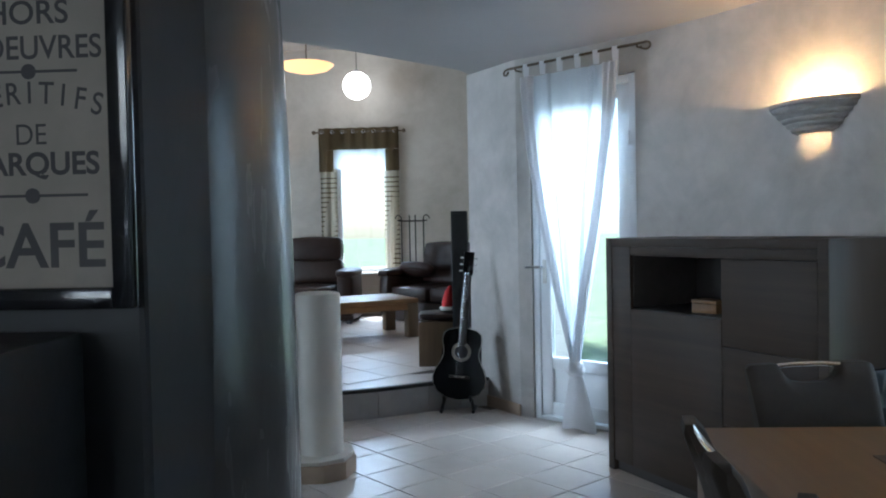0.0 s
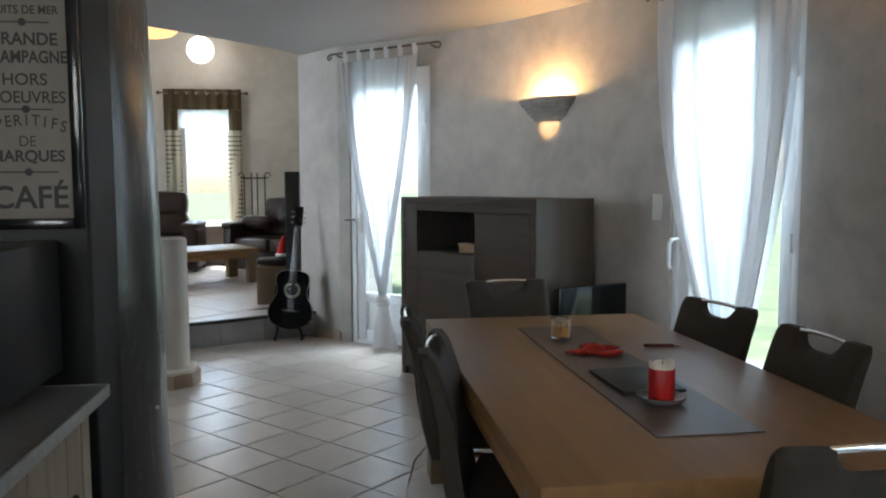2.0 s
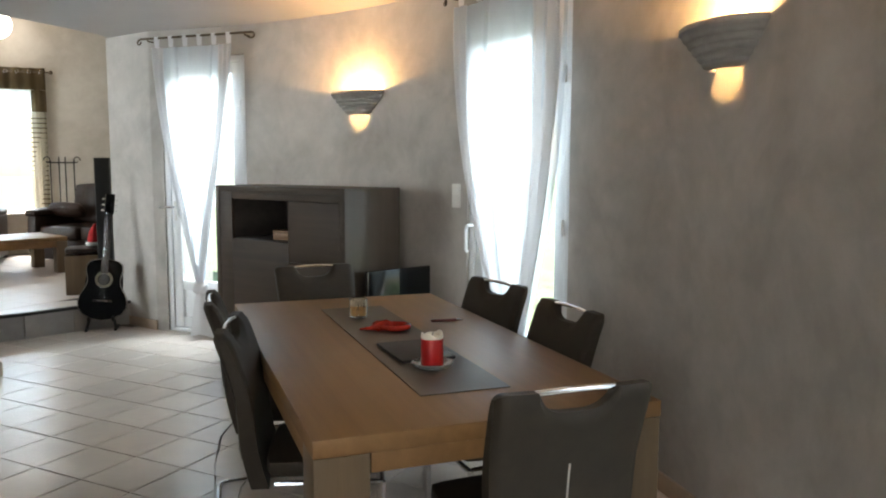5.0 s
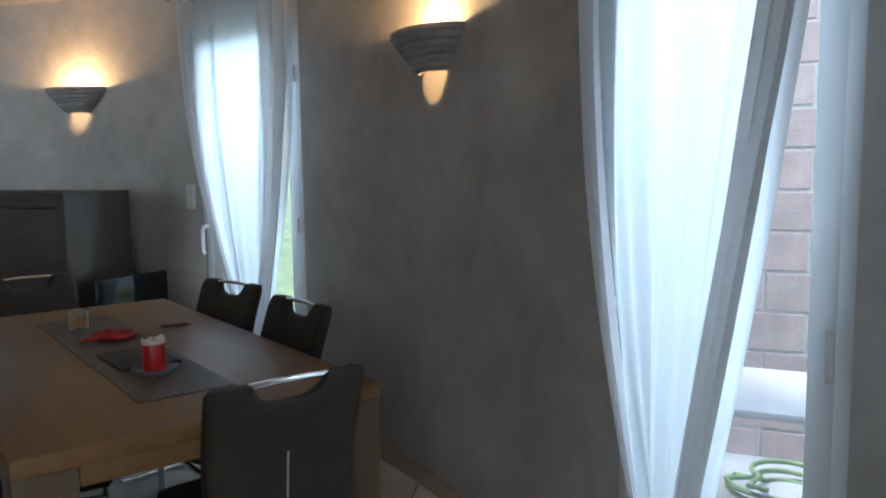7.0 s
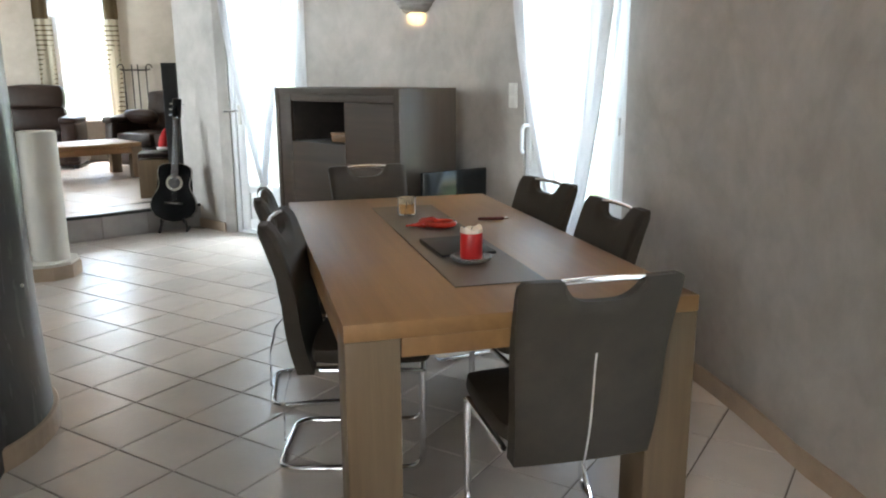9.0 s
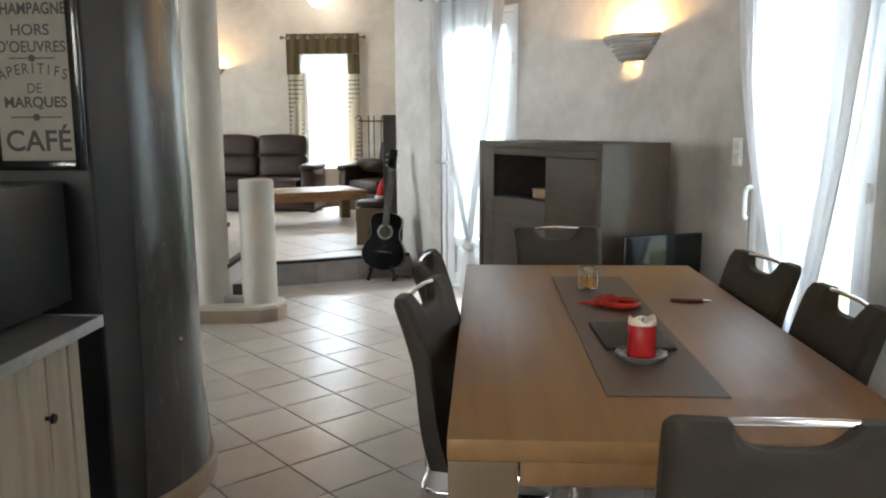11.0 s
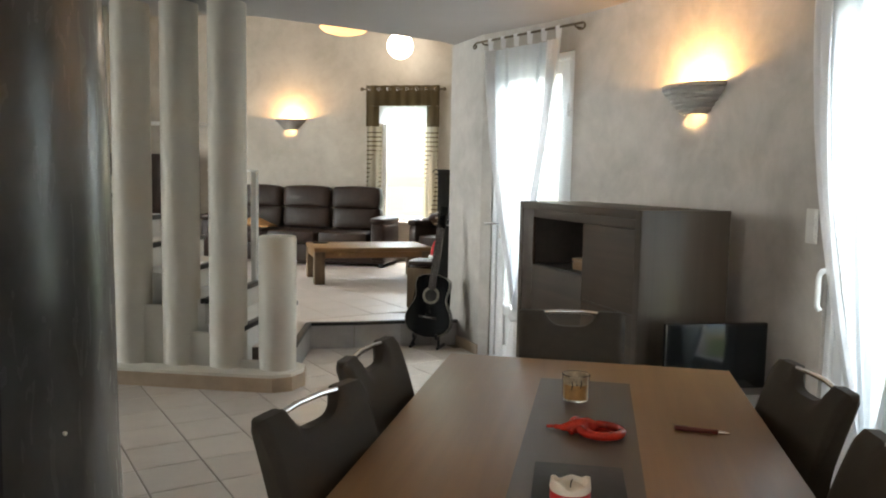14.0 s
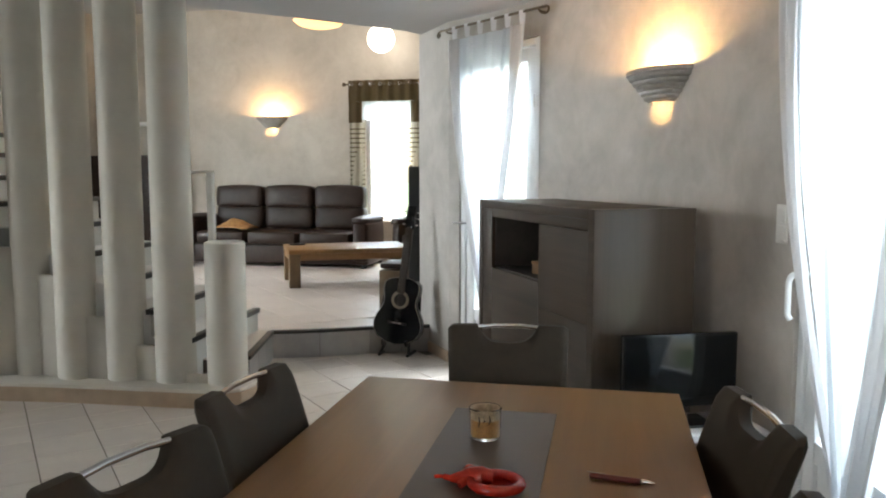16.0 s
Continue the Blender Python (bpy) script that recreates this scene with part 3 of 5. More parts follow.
solid("baseboard", lathe([(CR + 0.010, 0.0), (CR + 0.040, 0.0), (CR + 0.040, 0.078), (CR + 0.034, 0.085), (CR + 0.010, 0.085)], 72), M_SKIRT, Matrix.Translation((CX, CY, 0)), "beige ceramic skirting round the dark column", "baseboard", kind="structure", smooth=False)
bm = bmesh.new()
bmesh.ops.create_icosphere(bm, subdivisions=2, radius=0.007)
for v in bm.verts:
    v.co *= 1 + 0.4 * noise.noise(v.co * 200)
solid("plaster_chip", bm, M_WHITE, Matrix.Translation((CX + 0.567 * math.cos(radians(-9.6)), CY + 0.567 * math.sin(radians(-9.6)), 0.632)), "small white chip in the dark plaster", "chip")
solid("wall_kitchen", block((-3.6, 0.77, 0.0), (-1.12, 1.05, CEIL), 0.01), M_KITCHEN, Matrix(), "charcoal plaster wall behind the kitchen counter", "wall", kind="structure", smooth=False)

# ---- screen of white posts beside the stairs ----
screen = thing("post_screen", Matrix(), "white plaster screen of round posts on a plinth", "screen")
POSTS = [(-1.957, 4.078), (-2.31, 4.07), (-2.655, 4.03), (-3.0, 4.062), (-3.35, 3.93), (-3.70, 3.88)]
plinth = [(-7.0, 3.62), (-3.4, 3.70), (-2.6, 3.80), (-1.9, 3.84), (-1.55, 3.87), (-1.44, 3.95), (-1.41, 4.10), (-1.45, 4.23), (-1.58, 4.30), (-7.0, 4.20)]
base = part("plinth", prism(plinth, 0.0, 0.115), M_POST, screen, smooth=False)
grown = [(x + (0.012 if x > -1.6 else 0.0), y - 0.012 if y < 4 else y) for x, y in plinth[1:8]]
bm = bmesh.new()
for (x0, y0), (x1, y1) in zip(grown, grown[1:]):
    d = Vector((y1 - y0, x0 - x1)).normalized() * 0.012
    prism([(x0, y0), (x1, y1), (x1 + d.x * -1.5, y1 + d.y * -1.5), (x0 + d.x * -1.5, y0 + d.y * -1.5)], 0.0, 0.095, bm)
part("skirting", bm, M_SKIRT, screen, "beige tile skirting", smooth=False)
R_POST = 0.129
post_mesh = mesh_of(lathe([(0.0, 0.1), (R_POST, 0.1), (R_POST, CEIL), (0.0, CEIL)], 40, closed=False), "post", M_POST, True)
for k, (x, y) in enumerate(POSTS):
    ob = new("post", post_mesh)
    ob.parent = screen
    ob.matrix_basis = Matrix.Translation((x, y, 0.002))
low = part("half_post", lathe([(0.0, 0.1), (R_POST, 0.1), (R_POST, 1.015), (R_POST - 0.006, 1.028), (R_POST - 0.016, 1.032), (0.0, 1.032)], 40, closed=False), M_POST, screen, "cut-off post, waist high", at=Matrix.Translation((-1.60, 4.10, 0.002)))
chain = [(-1.60, 4.10)] + POSTS
for (x0, y0), (x1, y1), h in zip(chain, chain[1:], (0.17, 0.35, 0.53, 0.80, 0.98, 1.16)):
    d = Vector((x1 - x0, y1 - y0))
    m = Matrix.Translation((x0, y0, 0)) @ Matrix.Rotation(math.atan2(d.y, d.x), 4, 'Z')
    part("infill", block((0.05, 0.035, 0.1), (d.length - 0.05, 0.075, h), 0.014), M_POST, screen, at=m)

# ---- straight stairs behind the screen ----
stairs = thing("staircase", Matrix(), "white straight stairs with black tread nosings", "stairs")
RISE, GOING, N_STEPS = 0.176, 0.281, 17
for k in range(N_STEPS):
    xa, xb = -1.87 - GOING * k, -1.87 - GOING * (k + 1)
    z0, z1 = 0.1165, LIV + RISE * (k + 1)
    tip = 0.05
    st = part("step", prism([(xa + 0.025, 4.062), (xa - tip, 5.22), (xb - tip + 0.001, 5.22), (xb + 0.026, 4.062)], z0, z1 - 0.004), M_WHITE, stairs, smooth=False)
    p, q = Vector((xa + 0.025, 4.062, z1)), Vector((xa - tip, 5.22, z1))
    d = q - p
    m = Matrix.Translation(p) @ Matrix.Rotation(math.atan2(d.y, d.x), 4, 'Z')
    part("nosing", block((0, -0.02, -0.034), (d.length, 0.035, 0.003), 0.004), M_NOSING, st, "black nosing strip", at=m)

# slim rail at the foot of the stairs
post = thing("stair_rail", Matrix.Translation((-2.235, 5.10, 0)), "slim white newel rail at the foot of the stairs", "rail")
part("newel", block((-0.025, -0.025, LIV), (0.025, 0.025, 1.47), 0.006), M_WHITE, post)
part("handrail", block((-0.42, -0.012, 1.4705), (0.03, 0.012, 1.49), 0.004), M_WHITE, post)

# ---- dining table ----
TW, TL, TH = 1.046, 2.09, 0.76
table = thing("dining_table", pose(0, 0, 0), "light oak dining table with thick square legs", "table")
part("tabletop", block((0, 0, TH - 0.05), (TW, TL, TH), 0.004), M_OAK, table)
for name, lo, hi in (("apron", (0.155, 0.004, TH - 0.105), (TW - 0.155, 0.03, TH - 0.0505)), ("apron", (0.155, TL - 0.03, TH - 0.105), (TW - 0.155, TL - 0.004, TH - 0.0505)),
                     ("apron", (0.004, 0.155, TH - 0.105), (0.03, TL - 0.155, TH - 0.0505)), ("apron", (TW - 0.03, 0.155, TH - 0.105), (TW - 0.004, TL - 0.155, TH - 0.0505))):
    part(name, block(lo, hi, 0.003), M_OAK, table)
leg_mesh = mesh_of(block((0, 0, 0), (0.15, 0.15, TH - 0.0505), 0.004), "leg", M_OAK_UP_SHADED, True)
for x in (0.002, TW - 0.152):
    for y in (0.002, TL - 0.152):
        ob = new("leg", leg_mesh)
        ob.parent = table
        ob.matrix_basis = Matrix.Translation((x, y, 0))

# ---- glazed doors, curtains and rods ----


def wall_frame(deg, z=0.0, r=WALL_R):
    """On the curved wall: x to the right along it, y outwards."""
    a = radians(deg)
    p = arc(deg, r, z)
    return Matrix(((math.sin(a), math.cos(a), 0, p.x), (-math.cos(a), math.sin(a), 0, p.y), (0, 0, 1, z), (0, 0, 0, 1)))


def hinge(parent, x, z):
    part("hinge", tube([(x, -0.012, z - 0.045), (x, -0.012, z + 0.045)], 0.009, 10), M_PVC, parent)


def glazed_door(name, a0, a1, label, lever_down):
    mid, half = (a0 + a1) / 2, radians(abs(a1 - a0) / 2)
    w = WALL_R * math.sin(half)
    m = wall_frame(mid, 0.0, WALL_R * math.cos(half) + 0.012)
    d = tagged(new(name), label, "door", kind="structure")
    d.matrix_basis = m
    t = 0.055
    part("jamb", block((-w + 0.004, 0, 0), (-w + t, 0.075, DOOR_TOP - 0.004), 0.006), M_PVC, d)
    part("jamb", block((w - t, 0, 0), (w - 0.004, 0.075, DOOR_TOP - 0.004), 0.006), M_PVC, d)
    part("head", block((-w + t, 0.002, DOOR_TOP - t), (w - t, 0.073, DOOR_TOP - 0.006), 0.006), M_PVC, d)
    part("threshold", block((-w + t, 0.0, 0.0), (w - t, 0.09, 0.03), 0.006), M_PVC, d)
    leaf = part("leaf", block((-w + t + 0.003, 0.012, 0.036), (-w + t + 0.092, 0.068, DOOR_TOP - t - 0.006), 0.008), M_PVC, d)
    part("stile", block((w - t - 0.092, 0.012, 0.036), (w - t - 0.003, 0.068, DOOR_TOP - t - 0.006), 0.008), M_PVC, leaf)
    x0, x1 = -w + t + 0.0925, w - t - 0.0925
    part("rail", block((x0, 0.014, DOOR_TOP - t - 0.096), (x1, 0.066, DOOR_TOP - t - 0.008), 0.006), M_PVC, leaf)
    part("rail", block((x0, 0.014, 0.37), (x1, 0.066, 0.455), 0.006), M_PVC, leaf)
    part("rail", block((x0, 0.014, 0.04), (x1, 0.066, 0.13), 0.006), M_PVC, leaf)
    part("panel", block((x0 + 0.001, 0.03, 0.1305), (x1 - 0.001, 0.05, 0.3695), 0.004), M_PVC, leaf)
    pane = part("pane", block((x0 + 0.001, 0.034, 0.456), (x1 - 0.001, 0.042, DOOR_TOP - t - 0.097)), M_GLASS, leaf, smooth=False)
    pane.visible_shadow = False
    hx = -w + t + 0.045
    if lever_down:
        part("handle_plate", block((hx - 0.014, -0.004, 1.02), (hx + 0.014, 0.012, 1.11), 0.004), M_PLASTIC, leaf)
        part("handle", tube(rounded_path([(hx, 0.0, 1.085), (hx, -0.075, 1.085), (hx - 0.012, -0.082, 1.06), (hx - 0.012, -0.082, 0.93), (hx - 0.004, -0.072, 0.912)], 0.025), 0.012, 10), M_PVC, leaf, "white plastic lever handle")
    else:
        part("handle_plate", block((hx - 0.016, 0.002, 0.98), (hx + 0.016, 0.012, 1.15), 0.004), M_PLASTIC, leaf)
        part("handle", tube(rounded_path([(hx, 0.004, 1.10), (hx, -0.05, 1.10), (hx - 0.12, -0.054, 1.095)], 0.025), 0.010, 10), M_CHROME, leaf, "metal lever handle")
    for z in (0.35, 1.12, 1.95):
        hinge(d, w - t + 0.004, z)
    return m, w


def curtain(m, w, knot_x, knot_z, left, right, label, seed, bow_left, bow_right, wide):
    """A voile on a tab-topped rod, gathered into a knot above the floor."""
    rnd = random.Random(seed)
    rod_z, y0 = 2.525, -0.085
    rod = thing("curtain_rod", m, "dark metal curtain rod with scrolled ends", "curtain rod", "door curtain rods")
    part("bar", tube([(-w - 0.13, y0, rod_z), (w + 0.13, y0, rod_z)], 0.009, 10), M_BRASS, rod)
    for s in (-1, 1):
        curl = [(s * (w + 0.13 + 0.028 * math.sin(a)), y0 - 0.004 * k, rod_z - 0.028 + 0.028 * math.cos(a) * (1 - k * 0.05)) for k, a in enumerate([i * 0.6 for i in range(9)])]
        part("finial", tube(curl, 0.007, 8), M_BRASS, rod)
        part("bracket", tube(rounded_path([(s * (w + 0.06), 0.0, rod_z - 0.02), (s * (w + 0.06), y0, rod_z - 0.02), (s * (w + 0.06), y0, rod_z)], 0.02), 0.006, 8), M_BRASS, rod)
    c = thing("curtain", m, label, "curtain", "voile door curtains")
    top = rod_z - 0.085
    kw = 0.03

    def side(v, s):
        e = v ** (bow_left if s < 0 else bow_right)
        a, b = (left, knot_x - kw) if s < 0 else (right, knot_x + kw)
        return a + (b - a) * e + s * 0.03 * math.sin(math.pi * v) * (1 - v)

    def cloth(u, v):
        xl, xr = side(v, -1), side(v, 1)
        x = xl + (xr - xl) * u
        amp = 0.012 + 0.02 * v
        y = y0 + amp * (0.42 * math.sin(u * 19 + 1.5 * math.sin(3 * v + seed)) + 0.30 * math.sin(u * 47 + 2.2 * math.sin(2 * v + 1.7 * seed) + 5 * u * u)) + 0.006 * math.sin(u * 11 + v * 5) - 0.03 * v * math.sin(math.pi * u)
        return Vector((x, y, top + (knot_z - top) * v))

    part("cloth", sheet(cloth, 90, 40), M_SHEER, c)
    for s in (-1, 1):
        def fold(u, v, s=s):
            e = side(v, s)
            wd = (wide if s > 0 else 0.11) * (1 + 0.15 * math.sin(5 * v + seed))
            x = e - s * wd * (-0.04 + 1.04 * u) * (1 - 0.62 * v)
            y = y0 - 0.026 - 0.015 * math.sin(u * (17 if s > 0 else 12) + v * 3) - 0.008 * v
            return Vector((x, y, top + (knot_z - top) * v * 0.995))
        part("fold", sheet(fold, 14, 40), M_FOLD, c)
    for u0, du in ((0.30, 0.035), (0.74, 0.045))[:0 if bow_left > 2 else 2]:
        def pleat(u, v, u0=u0, du=du):
            uu = u0 + du * (u - 0.5) * (1.3 - 0.5 * v) + 0.015 * math.sin(4 * v + seed + 9 * u0)
            p = cloth(uu, v * 0.99)
            return Vector((p.x, p.y - 0.004 - 0.016 * math.sin(math.pi * u), p.z))
        part("pleat", sheet(pleat, 6, 30), M_SHEER, c)
    # tabs over the rod
    n = 6
    for k in range(n):
        x = left + 0.03 + (right - left - 0.06) * k / (n - 1)
        loop = [(x, y0 - 0.004, top + 0.005), (x, y0 - 0.012, rod_z - 0.01), (x, y0 - 0.011, rod_z + 0.009), (x, y0, rod_z + 0.0125), (x, y0 + 0.011, rod_z + 0.009), (x, y0 + 0.012, rod_z - 0.01), (x, y0 + 0.006, top + 0.005)]
        bm = bmesh.new()
        rows = [[bm.verts.new(Vector(p) + Vector((dx, 0, 0))) for dx in (-0.019, 0.019)] for p in loop]
        for a, b in zip(rows, rows[1:]):
            bm.faces.new((a[0], a[1], b[1], b[0]))
        part("tab", bm, M_FOLD, c)
    # knot and tail
    bm = bmesh.new()
    bmesh.ops.create_icosphere(bm, subdivisions=3, radius=0.062)
    for v in bm.verts:
        k = 1 + 0.35 * noise.noise(v.co * 24 + Vector((seed, 0, 0)))
        v.co = Vector((v.co.x * 1.15 * k + knot_x, v.co.y * 0.9 * k + y0 - 0.02, v.co.z * 0.85 * k + knot_z - 0.03))
    part("knot", bm, M_FOLD, c)

    def tail(u, v):
        a = 2 * math.pi * u
        r = 0.028 + 0.075 * v ** 0.8 + 0.012 * v * math.sin(5 * a + seed)
        return Vector((knot_x + 0.03 * v + r * 1.25 * math.cos(a), y0 - 0.02 + r * 0.5 * math.sin(a), (knot_z - 0.05) * (1 - v) + 0.015 + 0.012 * math.sin(3 * a)))
    part("tail", sheet(tail, 40, 14), M_FOLD, c)


CURT = {"door_1": (0.0, 0.45, -0.42, 0.36, 3, 1.25, 1.05, 0.12), "door_2": (0.16, 0.30, -0.50, 0.53, 7, 1.9, 1.7, 0.25), "door_3": (0.03, 0.40, -0.51, 0.58, 11, 2.6, 1.15, 0.13)}
for key, (a0, a1) in DOORS.items():
    m, w = glazed_door(key, a0, a1, "white glazed garden door with a solid lower panel", key != "door_1")
    kx, kz, le, ri, sd, bl, br, wide = CURT[key]
    curtain(m, w, kx, kz, le, ri, "white sheer voile curtain knotted above the floor", sd, bl, br, wide)

# ---- wall lamps ----


def sconce(m, watts, label, s=1.0):
    lamp = thing("wall_lamp", m, label, "wall lamp", "plaster wall lamps")
    out = [(0.088, -0.166), (0.102, -0.166), (0.106, -0.160)]
    for k in range(5):
        r0, z0 = 0.112 + 0.0262 * k, -0.158 + 0.0262 * k
        out += [(r0, z0), (r0 + 0.013, z0 + 0.005), (r0 + 0.0195, z0 + 0.013), (r0 + 0.021, z0 + 0.020), (r0 + 0.021, z0 + 0.0245)]
    out += [(0.243, -0.026), (0.252, -0.022), (0.252, -0.004), (0.248, 0.0), (0.234, 0.0)]
    inner = [(0.222, -0.022), (0.165, -0.072), (0.11, -0.134), (0.088, -0.160)]
    bm = lathe([(r * s, z * s) for r, z in out + inner], 40, start=180, sweep=180)
    bmesh.ops.transform(bm, matrix=Matrix.Diagonal((1, 0.64, 1.0, 1)), verts=bm.verts)
    part("bowl", bm, M_SCONCE, lamp, "ribbed plaster half bowl")
    bm = bmesh.new()
    bmesh.ops.create_uvsphere(bm, u_segments=16, v_segments=10, radius=0.024 * s)
    part("bulb", bm, M_BULB, lamp, "glowing warm bulb", at=Matrix.Translation((0.025 * s, -0.078 * s, -0.050 * s)))
    d = bpy.data.lights.new("lamp_light", 'POINT')
    d.energy, d.color, d.shadow_soft_size = watts, (1.0, 0.57, 0.22), 0.02
    ob = new("lamp_light", d)
    ob.matrix_world = m @ Matrix.Translation((0.036 * s, -0.110 * s, -0.03 * s))


SCONCE_W = 8.5
sconce(wall_frame(30.4, 2.0, WALL_R - 0.004), SCONCE_W, "grey ribbed plaster wall lamp, lit, above the sideboard")
sconce(wall_frame(-8.7, 1.985, WALL_R - 0.004), SCONCE_W, "grey ribbed plaster wall lamp, lit, between two garden doors")
sconce(pose(-4.11, 10.396, 2.31), SCONCE_W * 1.35, "grey ribbed plaster wall lamp, lit, above the leather sofa", 0.98)

# switch and socket on the curved wall
sw = thing("light_switch", wall_frame(18.65, 1.264, WALL_R - 0.002), "white plastic double light switch", "switch")
part("plate", block((-0.042, -0.009, -0.078), (0.042, 0.0, 0.078), 0.004), M_PLASTIC, sw)
part("rocker", block((-0.03, -0.014, 0.006), (0.03, -0.0085, 0.066), 0.003), M_PLASTIC, sw)
part("rocker", block((-0.03, -0.014, -0.066), (0.03, -0.0085, -0.006), 0.003), M_PLASTIC, sw)
so = thing("wall_socket", wall_frame(-21.3, 0.368, WALL_R - 0.002), "white plastic wall socket above the skirting", "socket")
part("plate", block((-0.04, -0.009, -0.04), (0.04, 0.0, 0.04), 0.004), M_PLASTIC, so)
part("well", lathe([(0.0, 0.0), (0.022, 0.0), (0.026, 0.003), (0.0, 0.003)], 20, closed=False), M_PLASTIC, so, at=Matrix.Translation((0, -0.0085, 0)) @ Matrix.Rotation(radians(90), 4, 'X'))

# ---- dining chairs ----
CH_H, CH_W = 0.905, 0.445


def back_line(z):
    """How far the back leans out at a height: upright over the seat, flung back at the top."""
    s = max(0.0, min(1.0, (z - 0.36) / (CH_H - 0.36)))
    return 0.115 - 0.03 * math.sin(math.pi * min(1, s * 1.6)) * (1 - s) - 0.125 * s ** 1.7


def dining_chair(m, label):
    c = thing("dining_chair", m, label, "chair", "chairs round the table")

    def back(u, v):
        x = (u - 0.5) * CH_W * (1.0 - 0.12 * (1 - v))
        e = abs(x) / (CH_W / 2)
        notch = 0.0
        if abs(x) < 0.112:
            k = abs(x) / 0.112
            notch = 0.062 * (1 - k ** 4)
        ztop = CH_H - notch - 0.014 * max(0, (e - 0.9) / 0.1) ** 2
        zbot = 0.37
        z = zbot + (ztop - zbot) * v
        th = 0.030 * (1 - 0.6 * max(0, (e - 0.86) / 0.14) ** 2) * (1 - 0.5 * max(0, (v - 0.93) / 0.07) ** 2)
        y = back_line(z)
        bow = 0.012 * (1 - e * e)
        return Vector((x, y + th - 0.018 - bow, z)), Vector((x, y - th - 0.018 - bow, z))
    part("backrest", slab(back, 40, 22), M_LEATHERETTE, c)
    part("seat", cushion((-CH_W / 2, 0.10, 0.395), (CH_W / 2, 0.54, 0.485), 0.022), M_LEATHERETTE, c)
    y_top = back_line(CH_H)
    part("handle", tube([(-0.112, y_top - 0.018, CH_H - 0.008), (-0.05, y_top - 0.024, CH_H - 0.004), (0.05, y_top - 0.024, CH_H - 0.004), (0.112, y_top - 0.018, CH_H - 0.008)], 0.0085, 10), M_CHROME, c, "chrome grab bar")
    # spine strip down the rear of the back
    zs = [0.70 - 0.34 * k / 10 for k in range(11)]
    part("spine", tube([(0, back_line(z) - 0.062, z) for z in zs] + [(0, 0.0, 0.30), (0, -0.03, 0.18), (0, -0.035, 0.022)], 0.0045, 8), M_CHROME, c, "chrome strip down the back")
    # cantilever frame of chromed tube: floor loop and two front uprights
    x = CH_W / 2 - 0.02
    loop = rounded_path([(-x, 0.50, 0.385), (-x, 0.50, 0.014), (-x, -0.02, 0.014), (x, -0.02, 0.014), (x, 0.50, 0.014), (x, 0.50, 0.385)], 0.07, 6)
    part("base_frame", tube(loop, 0.0125, 10), M_CHROME, c, "chromed tube cantilever base")
    part("cross_bar", tube([(-x, 0.50, 0.375), (x, 0.50, 0.375)], 0.0115, 10), M_CHROME, c)
    part("side_bar", tube([(-x + 0.002, 0.50, 0.382), (-x + 0.002, 0.14, 0.388)], 0.011, 8), M_CHROME, c)
    part("side_bar", tube([(x - 0.002, 0.50, 0.382), (x - 0.002, 0.14, 0.388)], 0.011, 8), M_CHROME, c)
    return c


first = dining_chair(pose(0.618, -0.205, 0, 0, 0, -1.0), "dark taupe leatherette cantilever chair with chrome handle at the table's end")
for x, y, rz, lab in ((0.458, 2.345, 186.5, "dark taupe leatherette cantilever chair with chrome handle beside the sideboard"),
                      (1.15, 1.47, 102.0, "dark taupe leatherette cantilever chair with chrome handle beside the wall"),
                      (1.15, 0.78, 93.0, "dark taupe leatherette cantilever chair with chrome handle beside the wall"),
                      (-0.095, 0.885, -104.0, "dark taupe leatherette cantilever chair with chrome handle on the open side"),
                      (-0.122, 1.455, -95.0, "dark taupe leatherette cantilever chair with chrome handle on the open side")):
    tagged(copy_thing(first, pose(x, y, 0, 0, 0, rz)), lab)

# ---- sideboard ----
SB = Matrix(((0.4915, 0.871, 0, 0.055), (-0.871, 0.4915, 0, 4.129), (0, 0, 1, 0), (0, 0, 0, 1)))  # x along the front, y into the carcass
SBL, SBD, SBH = 1.418, 0.507, 1.313
sb = thing("sideboard", SB, "tall grey oak sideboard with an open niche", "sideboard")
part("top", block((0.0505, 0.001, SBH - 0.045), (SBL - 0.0505, SBD - 0.001, SBH - 0.001), 0.002), M_GREYOAK, sb)
part("side_panel", block((0, 0.0, 0.0), (0.05, SBD, SBH), 0.003), M_GREYOAK, sb)
part("side_panel", block((SBL - 0.05, 0.004, 0.0), (SBL, SBD, SBH), 0.002), M_GREYOAK_UP_LIT, sb)
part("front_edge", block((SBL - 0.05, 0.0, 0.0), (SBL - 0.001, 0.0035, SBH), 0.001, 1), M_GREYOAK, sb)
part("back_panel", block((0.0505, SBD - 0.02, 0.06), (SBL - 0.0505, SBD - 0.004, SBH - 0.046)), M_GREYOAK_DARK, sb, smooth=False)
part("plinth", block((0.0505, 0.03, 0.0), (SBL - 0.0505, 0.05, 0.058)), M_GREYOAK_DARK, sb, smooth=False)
NX0, NX1, NZ0, NZ1 = 0.205, 0.848, 0.932, 1.217
part("stile", block((0.0505, 0.004, 0.06), (NX0 - 0.003, 0.024, SBH - 0.046), 0.002), M_GREYOAK, sb)
part("rail", block((NX0, 0.004, NZ1 + 0.003), (SBL - 0.0505, 0.024, SBH - 0.046), 0.002), M_GREYOAK, sb)
part("door", block((NX0, 0.002, 0.06), (NX1, 0.022, NZ0 - 0.004), 0.003), M_GREYOAK, sb)
